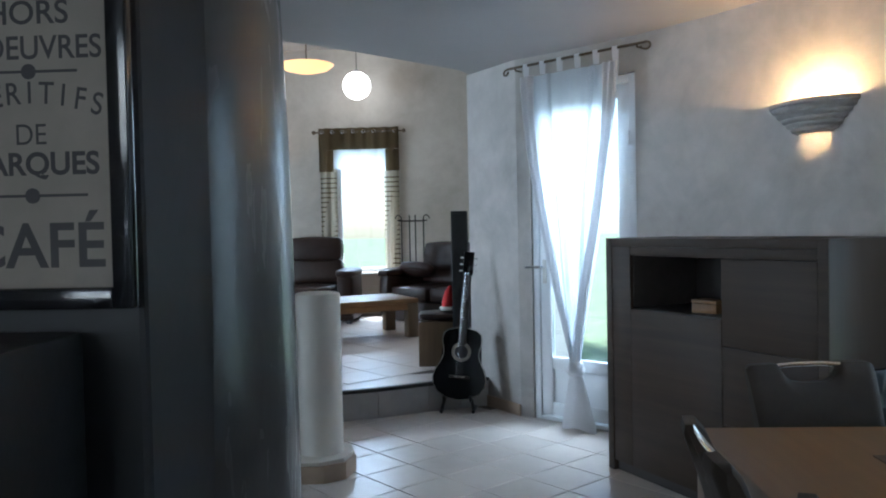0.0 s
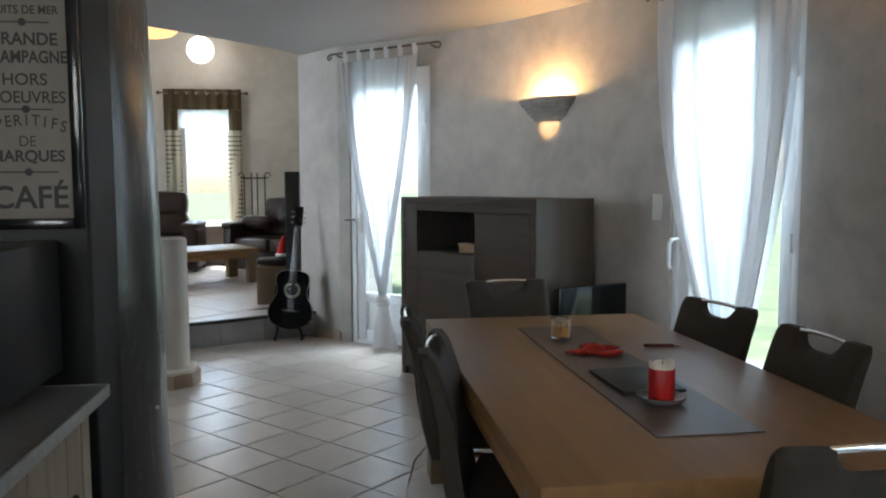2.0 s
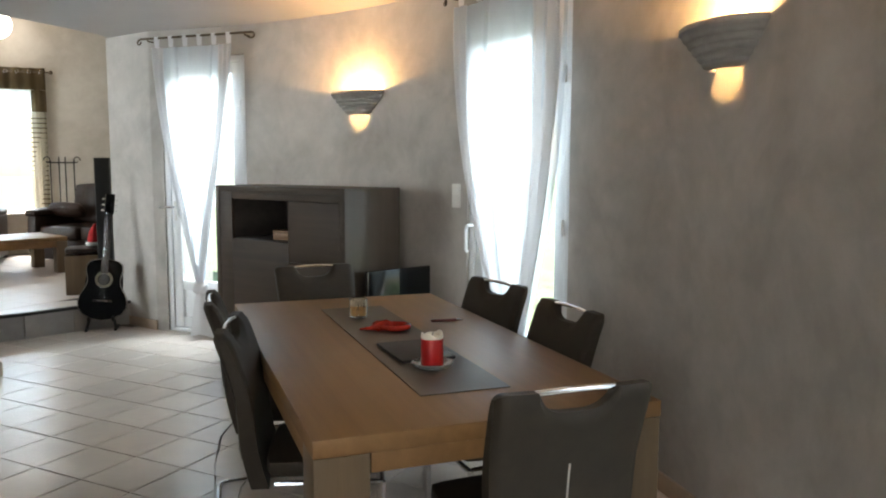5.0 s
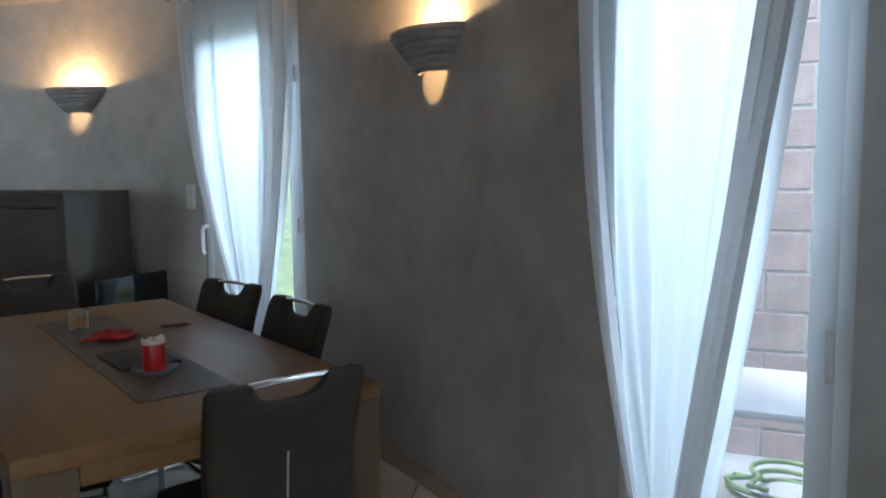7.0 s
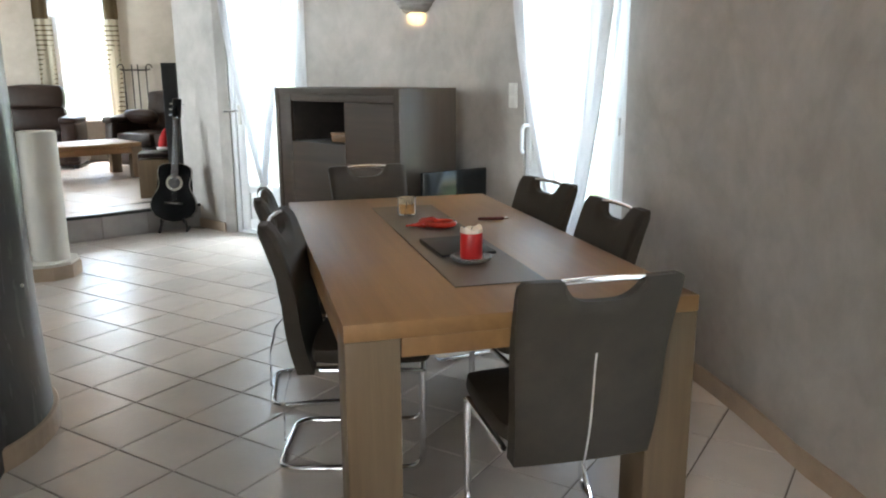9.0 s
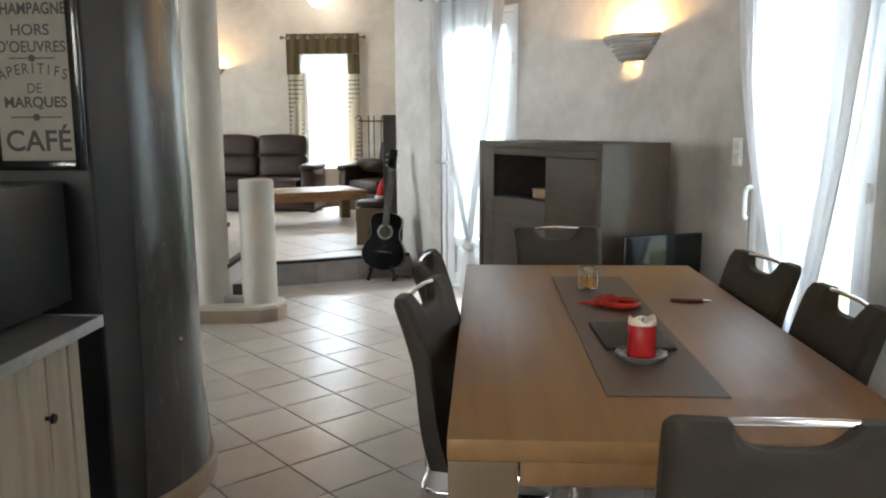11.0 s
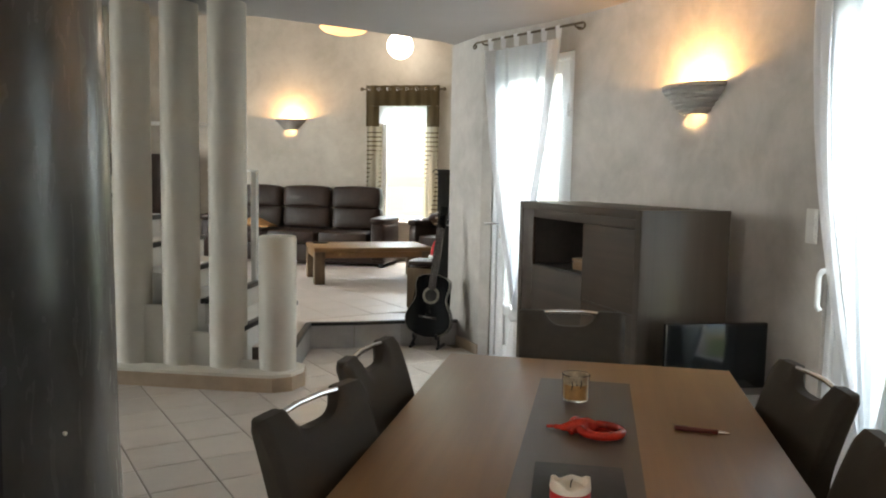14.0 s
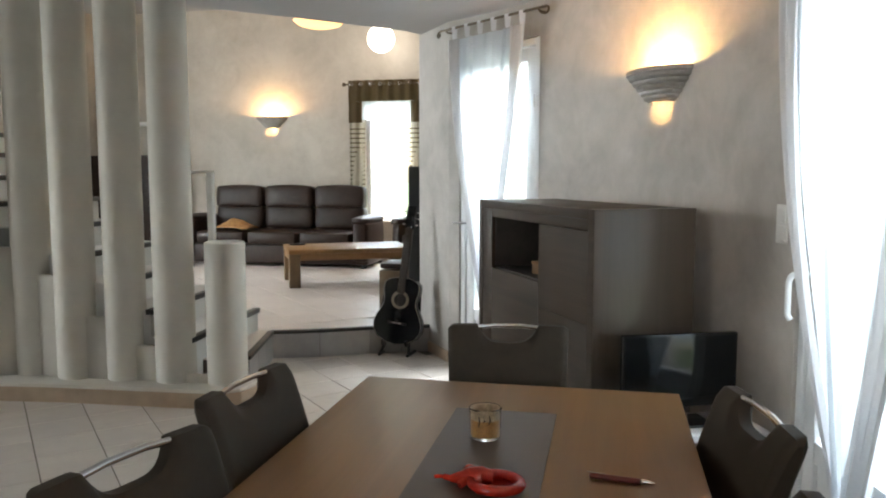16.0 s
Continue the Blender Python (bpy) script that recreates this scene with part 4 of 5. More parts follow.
for z0, z1 in ((0.06, 0.431), (0.433, 0.802), (0.804, NZ1)):
    part("drawer", block((NX1 + 0.002, 0.002, z0), (SBL - 0.0535, 0.022, z1), 0.003), M_GREYOAK, sb)
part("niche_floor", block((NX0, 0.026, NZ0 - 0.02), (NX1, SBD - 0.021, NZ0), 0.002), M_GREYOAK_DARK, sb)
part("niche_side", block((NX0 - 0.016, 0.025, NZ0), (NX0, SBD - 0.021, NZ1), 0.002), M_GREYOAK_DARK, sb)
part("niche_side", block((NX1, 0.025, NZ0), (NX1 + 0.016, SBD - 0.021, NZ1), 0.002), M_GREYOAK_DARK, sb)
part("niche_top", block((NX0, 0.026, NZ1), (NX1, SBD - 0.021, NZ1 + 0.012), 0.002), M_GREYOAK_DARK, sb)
bx = thing("small_box", SB @ pose(0.62, 0.16, NZ0, 0, 0, 12), "small brown wooden box in the niche", "box")
part("body", block((-0.07, -0.05, 0.0), (0.07, 0.05, 0.05), 0.004), M_OAK, bx)
part("lid", block((-0.073, -0.053, 0.0505), (0.073, 0.053, 0.068), 0.004), M_OAK, bx)

# flat screen leaning between sideboard and wall
tv = thing("television", Matrix.Translation((1.125, 2.91, 0.0)) @ Matrix.Rotation(radians(22), 4, 'Z'), "black flat television standing beside the sideboard", "television")
part("bezel", block((-0.26, 0.0, 0.474), (0.26, 0.035, 0.79), 0.006), M_BLACK, tv)
part("screen", block((-0.248, -0.003, 0.489), (0.248, 0.0, 0.778), 0.001), M_SCREEN, tv)
part("foot", block((-0.13, -0.07, 0.402), (0.13, 0.09, 0.414), 0.005), M_BLACKMAT, tv)
part("neck", block((-0.04, 0.008, 0.4145), (0.04, 0.03, 0.4735), 0.004), M_BLACKMAT, tv)
st = thing("low_stand", Matrix.Translation((1.125, 2.91, 0.0)) @ Matrix.Rotation(radians(22), 4, 'Z'), "low white stand under the television", "stand")
part("top", block((-0.33, -0.16, 0.37), (0.33, 0.14, 0.40), 0.004), M_PVC, st)
for x in (-0.33, 0.29):
    part("leg", block((x, -0.15, 0.0), (x + 0.04, 0.13, 0.3695), 0.004), M_PVC, st)

# ---- things on the table ----
T = TH
solid("table_runner", slab(lambda u, v: (Vector((0.378 + 0.298 * u, 0.27 + 1.51 * v, T + 0.0045 + 0.0006 * math.sin(9 * v))), Vector((0.378 + 0.298 * u, 0.27 + 1.51 * v, T + 0.0012))), 6, 24), M_RUNNER, Matrix(), "dark grey cloth runner along the oak table", "table runner")
solid("place_mat", block((-0.102, -0.15, 0.0), (0.102, 0.15, 0.011), 0.003), M_SLATE, pose(0.532, 0.796, T + 0.006, 0, 0, 2), "dark slate mat on the runner", "mat")
dish = thing("candle_dish", pose(0.518, 0.562, T + 0.006), "clear ribbed glass candle dish", "dish")
bm = lathe([(0.0, 0.0), (0.048, 0.0), (0.066, 0.010), (0.072, 0.022), (0.069, 0.023), (0.061, 0.012), (0.045, 0.005), (0.0, 0.005)], 48, closed=False)
for v in bm.verts:
    r = math.hypot(v.co.x, v.co.y)
    if r > 0.058:
        k = 1 + 0.035 * math.sin(16 * math.atan2(v.co.y, v.co.x))
        v.co.x, v.co.y = v.co.x * k, v.co.y * k
part("bowl", bm, M_DISH, dish)
can = thing("candle", pose(0.518, 0.562, T + 0.0125), "red pillar candle with a pale molten top", "candle")
part("body", lathe([(0.0, 0.0), (0.036, 0.0), (0.038, 0.003), (0.038, 0.095), (0.035, 0.1), (0.0, 0.098)], 36, closed=False), M_RED, can)
bm = lathe([(0.036, 0.094), (0.039, 0.1), (0.037, 0.112), (0.032, 0.113), (0.026, 0.102), (0.0, 0.1)], 36, closed=False)
for v in bm.verts:
    a = math.atan2(v.co.y, v.co.x)
    if v.co.z > 0.103:
        v.co.z += 0.005 * math.sin(2 * a + 1) + 0.003 * math.sin(5 * a)
part("molten_rim", bm, M_WAX, can, "pale uneven wax rim")
part("wick", tube([(0, 0, 0.098), (0.001, 0, 0.11), (0.004, 0, 0.116)], 0.0012, 6), M_INK, can)
jar = thing("candle_jar", pose(0.502, 1.537, T + 0.006), "clear glass jar with burnt amber wax", "jar")
jar_glass = part("glass", lathe([(0.0, 0.0), (0.038, 0.0), (0.041, 0.004), (0.042, 0.072), (0.044, 0.080), (0.0415, 0.082), (0.0395, 0.072), (0.0385, 0.006), (0.0, 0.005)], 36, closed=False), M_JAR, jar)
jar_glass.visible_shadow = False
part("wax", lathe([(0.0, 0.0065), (0.0372, 0.0075), (0.0378, 0.052), (0.020, 0.049), (0.0, 0.048)], 30, closed=False), M_HONEY, jar, "amber wax")
part("wax_film", lathe([(0.0362, 0.0525), (0.0379, 0.0525), (0.0390, 0.079), (0.0372, 0.079)], 36), M_FILM, jar, "pale tan wax film above the pool")
for a, z0, z1 in ((-1.9, 0.038, 0.066), (-1.2, 0.044, 0.070), (-1.55, 0.052, 0.058)):
    part("soot_run", tube([(0.0392 * math.cos(a + d), 0.0392 * math.sin(a + d), z0 + (z1 - z0) * k) for k, d in ((0, 0.0), (0.5, 0.12), (1, 0.05))], [0.0012, 0.002, 0.0012], 6), M_SLATE, jar, "dark burnt streak")
dsh = thing("lizard_dish", pose(0.548, 1.208, T + 0.006, 0, 0, -8) @ Matrix.Scale(0.9, 4), "red glazed ceramic dish with a lizard's shape", "dish")
part("ring", tube([(0.035 + 0.062 * math.cos(a), 0.055 * math.sin(a), 0.016) for a in [i * math.pi / 14 for i in range(28)]], 0.013, 10, loop=True), M_REDGLAZE, dsh)
part("well", lathe([(0.0, 0.0), (0.05, 0.0), (0.055, 0.008), (0.045, 0.006), (0.0, 0.004)], 28, closed=False), M_REDGLAZE, dsh, at=Matrix.Translation((0.035, 0, 0)))
part("body", tube([(-0.085, 0.0, 0.010), (-0.06, 0.005, 0.014), (-0.035, 0.01, 0.018), (-0.005, 0.012, 0.020), (0.02, 0.02, 0.02)], [0.009, 0.017, 0.025, 0.028, 0.016], 14), M_REDGLAZE, dsh)
part("head", tube([(-0.022, 0.020, 0.022), (-0.036, 0.034, 0.024), (-0.050, 0.045, 0.023), (-0.066, 0.054, 0.018)], [0.015, 0.016, 0.014, 0.006], 12), M_REDGLAZE, dsh)
part("limb", tube(rounded_path([(-0.08, 0, 0.010), (-0.11, 0.012, 0.008), (-0.13, 0.004, 0.007)], 0.02), [0.008] * 3 + [0.005] * 5, 8), M_REDGLAZE, dsh)
for sx, sy in ((-0.05, 0.035), (-0.05, -0.03), (-0.01, 0.045), (-0.012, -0.03)):
    part("foot", tube([(sx + 0.01, sy * 0.3, 0.016), (sx, sy, 0.008)], [0.012, 0.009], 8), M_REDGLAZE, dsh)
pen = thing("pen", pose(0.839, 1.317, T + 0.007, 0, 90, -7.6) @ Matrix.Scale(1.12, 4), "dark red and silver ballpoint pen", "pen")
part("barrel", lathe([(0.0, -0.055), (0.0055, -0.05), (0.0062, 0.05), (0.0, 0.051)], 14, closed=False), M_PENRED, pen)
part("grip", lathe([(0.0, 0.051), (0.0058, 0.052), (0.0045, 0.066), (0.0015, 0.078), (0.0, 0.079)], 14, closed=False), M_CHROME, pen)
part("clip", block((-0.0075, -0.002, -0.058), (-0.006, 0.002, -0.02), 0.0005, 1), M_CHROME, pen)

# ---- kitchen end: counter, oven, poster ----
counter = thing("kitchen_counter", Matrix(), "whitewashed plank base unit with a grey countertop", "kitchen counter")
part("worktop", block((-1.70, -3.1, 0.835), (-1.049, 0.615, 0.868), 0.003), M_WORKTOP, counter, "dark stone worktop")
part("edge_strip", block((-1.0485, -3.1, 0.834), (-1.04, 0.62, 0.869), 0.003), M_COUNTER, counter, "pale grey front edge")
part("edge_strip", block((-1.70, 0.6155, 0.834), (-1.049, 0.62, 0.869), 0.002), M_COUNTER, counter, "pale grey end edge")
part("carcass", block((-1.66, -3.08, 0.07), (-1.095, 0.52, 0.8345)), M_KITCHEN, counter, smooth=False)
part("plinth", block((-1.64, -3.06, 0.0), (-1.13, 0.60, 0.0695)), M_KITCHEN, counter, smooth=False)
k = 0
y = -3.08
while y < 0.50:
    wd = 0.118 + 0.012 * math.sin(k * 2.3)
    part("plank", block((-1.0945, y + 0.002, 0.075), (-1.068 + 0.002 * math.sin(k * 1.7), min(y + wd, 0.52) - 0.002, 0.832), 0.003, 1), M_PLANK, counter)
    y += wd
    k += 1
for yy in (0.33, -0.42, -1.2):
    part("knob", lathe([(0.0, 0.0), (0.006, 0.0), (0.006, 0.012), (0.014, 0.018), (0.012, 0.026), (0.0, 0.028)], 18, closed=False), M_IRON, counter, "dark metal knob", at=pose(-1.067, yy, 0.66, 0, 90, 0))

oven = thing("countertop_oven", pose(-1.49, 0.50, 0.869), "black countertop oven on the kitchen counter", "oven")
part("body", block((-0.30, -0.20, 0.012), (0.29, 0.25, 0.385), 0.008), M_BLACKMAT, oven)
od = part("door", block((-0.285, -0.222, 0.03), (0.17, -0.2005, 0.37), 0.006), M_BLACK, oven, "glossy black glass door")
part("handle", tube([(-0.25, -0.245, 0.345), (0.13, -0.245, 0.345)], 0.008, 8), M_CHROME, od)
part("control_panel", block((0.175, -0.218, 0.03), (0.28, -0.2005, 0.37), 0.005), M_BLACKMAT, oven)
for z in (0.12, 0.22, 0.31):
    part("dial", lathe([(0.0, 0.0), (0.018, 0.0), (0.017, 0.016), (0.0, 0.017)], 20, closed=False), M_CHROME, oven, at=pose(0.228, -0.2185, z, 90, 0, 0))
for sx in (-0.26, 0.25):
    for sy in (-0.17, 0.2):
        part("foot", lathe([(0.0, 0.0), (0.016, 0.0), (0.014, 0.0115), (0.0, 0.0115)], 14, closed=False), M_BLACKMAT, oven, at=pose(sx, sy, 0))


def lettering(parent, text, x, z, size, mat=M_INK, y=-0.0055, bold=0.0, squeeze=1.0):
    """Raised lettering, centred on x, standing in the x-z plane."""
    cu = bpy.data.curves.new("lettering", 'FONT')
    cu.body, cu.size, cu.align_x, cu.extrude, cu.offset = text, size, 'CENTER', 0.0006, bold
    tmp = bpy.data.objects.new("lettering", cu)
    scene.collection.objects.link(tmp)
    me = bpy.data.meshes.new_from_object(tmp.evaluated_get(bpy.context.evaluated_depsgraph_get()))
    bpy.data.objects.remove(tmp)
    me.materials.clear()
    me.materials.append(mat)
    ob = new("lettering", me)
    ob.parent = parent
    ob.matrix_basis = pose(x, y, z, 90, 0, 0) @ Matrix.Diagonal((squeeze, 1, 1, 1))
    return ob


poster = thing("framed_poster", pose(-1.272, 0.764, 1.285), "black-framed cafe poster with bold dark lettering", "poster")
PW, PH = 0.118, 0.93
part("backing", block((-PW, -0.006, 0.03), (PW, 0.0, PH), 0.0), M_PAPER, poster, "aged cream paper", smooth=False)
for lo, hi in (((-PW - 0.03, -0.022, 0.0), (-PW, 0.0, PH + 0.03)), ((PW, -0.022, 0.0), (PW + 0.03, 0.0, PH + 0.03)), ((-PW, -0.022, 0.0), (PW, 0.0, 0.03)), ((-PW, -0.022, PH), (PW, 0.0, PH + 0.03))):
    part("frame", block(lo, hi, 0.003), M_BLACK, poster)
for text, z, size, b, sq in (("CAFÉ", 0.060, 0.088, 0.0016, 1.0), ("MARQUES", 0.190, 0.044, 0.0012, 0.98), ("DE", 0.232, 0.042, 0.0, 0.9),
                             ("D'OEUVRES", 0.352, 0.046, 0.0006, 0.9), ("HORS", 0.401, 0.046, 0.0006, 1.0), ("CHAMPAGNE", 0.462, 0.047, 0.0012, 0.80),
                             ("GRANDE", 0.511, 0.047, 0.0012, 0.95), ("FRUITS DE MER", 0.595, 0.032, 0.0006, 0.88)):
    lettering(poster, text, 0.0, z, size, bold=b, squeeze=sq)
word = "APERITIFS"
for i, ch in enumerate(word):
    s = (i - (len(word) - 1) / 2)
    ob = lettering(poster, ch, s * 0.0235, 0.290 - 0.0011 * s * s, 0.044, bold=0.0004, squeeze=0.85)
    ob.matrix_basis = pose(s * 0.0235, -0.0055, 0.290 - 0.0011 * s * s, 90, s * 3.2, 0) @ Matrix.Diagonal((0.85, 1, 1, 1))
for z, wd in ((0.158, 0.16), (0.332, 0.14), (0.57, 0.14)):
    part("ornament", block((-wd / 2, -0.0064, z), (wd / 2, -0.0058, z + 0.004), 0.0), M_INK, poster, smooth=False)
    part("ornament", lathe([(0.0, -0.0003), (0.011, -0.0003), (0.011, 0.0004), (0.0, 0.0004)], 12, closed=False), M_INK, poster, at=pose(0, -0.0064, z + 0.002, 90, 0, 0))

# ---- living room ----


def scene_sofa(m, n, width, label, tufted=False, arm=0.24, name="leather_sofa", kind="sofa"):
    s = thing(name, m, label, kind)
    dep = 0.92
    hw = width / 2
    part("base", block((-hw + 0.02, -dep / 2 + 0.06, 0.04), (hw - 0.02, dep / 2 - 0.02, 0.30), 0.03, 3), M_LEATHER, s)
    for sx in (-1, 1):
        a, b = sorted((sx * hw, sx * (hw - arm)))
        part("arm", cushion((a, -dep / 2, 0.06), (b, dep / 2 - 0.06, 0.64), 0.03), M_LEATHER, s)
        part("arm_pad", cushion((a - 0.02, -dep / 2 - 0.02, 0.56), (b + 0.02, dep / 2 - 0.1, 0.70), 0.04), M_LEATHER, s)
    w = (width - 2 * arm) / n
    for k in range(n):
        x0 = -hw + arm + k * w
        part("seat_cushion", cushion((x0 + 0.004, -dep / 2 - 0.01, 0.28), (x0 + w - 0.004, 0.22, 0.49), 0.03), M_LEATHER, s)
        bc = cushion((x0 + 0.004, 0.10, 0.44), (x0 + w - 0.004, 0.40, 0.80 if not tufted else 1.0), 0.035)
        if tufted:
            for v in bc.verts:
                for bx in (-0.16, 0.16):
                    for bz in (0.62, 0.84):
                        d2 = (v.co.x - (x0 + w / 2 + bx)) ** 2 + (v.co.z - bz) ** 2
                        if v.co.y < 0.25:
                            v.co.y += 0.05 * math.exp(-d2 / 0.004)
        bmesh.ops.rotate(bc, cent=(0, 0.3, 0.45), matrix=Matrix.Rotation(radians(-9), 3, 'X'), verts=bc.verts)
        part("back_cushion", bc, M_LEATHER, s)
        if not tufted:
            hc = cushion((x0 + 0.006, 0.112, 0.745), (x0 + w - 0.006, 0.40, 1.09), 0.032)
            bmesh.ops.rotate(hc, cent=(0, 0.3, 0.8), matrix=Matrix.Rotation(radians(-7), 3, 'X'), verts=hc.verts)
            part("headrest", hc, M_LEATHER, s)
        else:
            for bx in (-0.16, 0.16):
                for bz in (0.62, 0.84):
                    part("button", lathe([(0.0, 0.0), (0.014, 0.0), (0.010, 0.008), (0.0, 0.01)], 12, closed=False), M_LEATHER, s, at=pose(x0 + w / 2 + bx, 0.155 + 0.16 * (bz - 0.45), bz, 90, 0, 0))
    for sx in (-hw + 0.08, hw - 0.08):
        for sy in (-dep / 2 + 0.1, dep / 2 - 0.1):
            part("foot", block((sx - 0.03, sy - 0.03, 0.0), (sx + 0.03, sy + 0.03, 0.05), 0.006), M_BLACKMAT, s)
    return s


scene_sofa(pose(-3.62, 9.62, LIV), 3, 2.74, "dark brown three-seat leather sofa against the wall")
scene_sofa(pose(-1.05, 9.12, LIV, 0, 0, -36), 2, 1.60, "dark brown buttoned leather two-seat sofa beside the window", tufted=True, arm=0.19)
solid("throw_pillow", cushion((-0.24, -0.08, -0.13), (0.24, 0.10, 0.13), 0.05), M_LEATHER, pose(-1.47, 9.27, LIV + 0.66, 55, 0, -30), "brown leather cushion lying on the two-seat sofa", "cushion")


def throw(u, v):
    x, y = (u - 0.5) * 0.52, (v - 0.5) * 0.34
    h = 0.02 + 0.13 * math.exp(-((x / 0.2) ** 2 + (y / 0.14) ** 2)) + 0.02 * noise.noise(Vector((x * 9, y * 9, 2)))
    return Vector((x, y, h)), Vector((x, y, h - 0.018))


solid("throw_blanket", slab(throw, 26, 18), M_ORANGE, pose(-4.24, 9.40, LIV + 0.485), "crumpled ochre blanket on the sofa seat", "blanket")

ct = thing("coffee_table", Matrix.Translation((-2.57, 7.36, LIV)) @ Matrix.Rotation(radians(28), 4, 'Z'), "light oak coffee table with thick legs", "coffee table")
part("tabletop", block((0, 0, 0.37), (1.38, 0.80, 0.42), 0.005), M_OAK, ct)
for lo, hi in (((0.12, 0.006, 0.30), (1.26, 0.03, 0.3695)), ((0.12, 0.77, 0.30), (1.26, 0.794, 0.3695)), ((0.006, 0.12, 0.30), (0.03, 0.68, 0.3695)), ((1.35, 0.12, 0.30), (1.374, 0.68, 0.3695))):
    part("apron", block(lo, hi, 0.003), M_OAK, ct)
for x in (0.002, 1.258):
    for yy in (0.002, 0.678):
        part("leg", block((x, yy, 0), (x + 0.12, yy + 0.12, 0.3695), 0.005), M_OAK_UP_SHADED, ct)
rc = thing("remote_control", Matrix.Translation((-2.72, 7.95, LIV + 0.4205)) @ Matrix.Rotation(radians(20), 4, 'Z'), "small black remote control on the coffee table", "remote control")
part("body", block((-0.09, -0.024, 0.0), (0.09, 0.024, 0.018), 0.006), M_BLACKMAT, rc)
for i in range(5):
    part("button", block((-0.06 + i * 0.028, -0.008, 0.0181), (-0.045 + i * 0.028, 0.008, 0.0205), 0.001, 1), M_RISER, rc)

# box by the step, with a dark lid and a red felt hat on it
ch = thing("wooden_box", pose(-1.0, 6.36, LIV), "light wood box with a dark padded lid", "box")
part("body", block((-0.20, -0.17, 0.0), (0.20, 0.17, 0.38), 0.006), M_OAK_UP_SHADED, ch)
part("lid", cushion((-0.21, -0.18, 0.381), (0.21, 0.18, 0.46), 0.02), M_LEATHER, ch, "dark padded lid")
hat = thing("felt_hat", pose(-0.955, 6.33, LIV + 0.462) @ Matrix.Scale(0.85, 4), "red felt hat with a white fleece rim", "hat")
bm = tube([(0.0, 0, 0.02), (0.0, 0, 0.08), (0.01, 0, 0.15), (0.02, 0.01, 0.21), (0.03, 0.02, 0.25)], [0.06, 0.058, 0.048, 0.03, 0.012], 16)
part("crown", bm, M_REDCLOTH, hat)
part("rim", tube([(0.064 * math.cos(a), 0.064 * math.sin(a), 0.022) for a in [i * math.pi / 10 for i in range(20)]], 0.02, 10, loop=True), M_WHITECLOTH, hat, "white fleece rim")

sp = thing("tower_speaker", pose(-0.838, 6.25, LIV), "tall narrow black tower loudspeaker", "loudspeaker")
part("cabinet", block((-0.068, -0.13, 0.02), (0.068, 0.14, 1.31), 0.006), M_BLACKMAT, sp)
part("grille", block((-0.062, -0.138, 0.30), (0.062, -0.1305, 1.29), 0.004), M_BLACKMAT, sp)
part("foot_plate", block((-0.09, -0.15, 0.0), (0.09, 0.16, 0.0195), 0.004), M_BLACK, sp)

# guitar on its stand
GM = Matrix.Translation((-0.85, 5.56, 0.0)) @ Matrix.Rotation(radians(-4), 4, 'Z')
gs = thing("guitar_stand", GM, "folding black guitar stand", "stand")
for sx in (-1, 1):
    part("arm", tube(rounded_path([(sx * 0.05, 0.03, 0.20), (sx * 0.10, -0.02, 0.10), (sx * 0.12, -0.09, 0.022)], 0.03), 0.012, 8), M_BLACKMAT, gs)
    part("yoke", tube(rounded_path([(sx * 0.10, 0.0, 0.11), (sx * 0.10, -0.10, 0.085), (sx * 0.10, -0.105, 0.13)], 0.02), 0.011, 8), M_BLACKMAT, gs)
    part("foot", tube([(sx * 0.12, -0.12, 0.014), (sx * 0.125, 0.06, 0.014)], 0.014, 8), M_BLACKMAT, gs, "rubber-capped foot")
gt = thing("guitar", GM @ pose(0, -0.045, 0.085, -9, 5, 0) @ Matrix.Scale(1.12, 4), "black classical guitar leaning on a stand", "guitar")


def half_width(z):
    """Body outline: lower bout, waist, upper bout."""
    pts = ((0.0, 0.0), (0.012, 0.075), (0.05, 0.145), (0.10, 0.178), (0.15, 0.182), (0.20, 0.168), (0.25, 0.140), (0.29, 0.122), (0.33, 0.120), (0.37, 0.130), (0.41, 0.136), (0.45, 0.126), (0.475, 0.095), (0.487, 0.045), (0.49, 0.0))
    for (a, b), (c, d) in zip(pts, pts[1:]):
        if z <= c:
            s = (z - a) / (c - a)
            return b + (d - b) * s
    return 0.0


zs = [0.0, 0.004, 0.012, 0.03, 0.05] + [0.075 + 0.025 * i for i in range(16)] + [0.475, 0.483, 0.487, 0.49]
ring = [(half_width(z), z) for z in zs] + [(-half_width(z), z) for z in zs[-2:0:-1]]
bm = bmesh.new()
levels = []
for yy, k in ((-0.045, 0.985), (-0.042, 1.0), (0.042, 1.0), (0.047, 0.985)):
    levels.append([bm.verts.new((x * k, yy, 0.245 + (z - 0.245) * k)) for x, z in ring])
bm.faces.new(levels[0])
bm.faces.new(levels[-1][::-1])
for a, b in zip(levels, levels[1:]):
    for i in range(len(a)):
        j = (i + 1) % len(a)
        bm.faces.new((a[i], a[j], b[j], b[i]))
bmesh.ops.triangulate(bm, faces=[f for f in bm.faces if len(f.verts) > 4])
part("body", bm, M_GUITAR, gt, smooth=True)
part("binding", tube([(x * 0.99, -0.0455, 0.245 + (z - 0.245) * 0.99) for x, z in ring], 0.0022, 6, loop=True), M_ROSETTE, gt, "pale edge binding")
part("sound_hole", lathe([(0.0, 0.0), (0.043, 0.0), (0.043, 0.001), (0.0, 0.001)], 32, closed=False), M_INK, gt, at=pose(0, -0.0455, 0.325, 90, 0, 0))
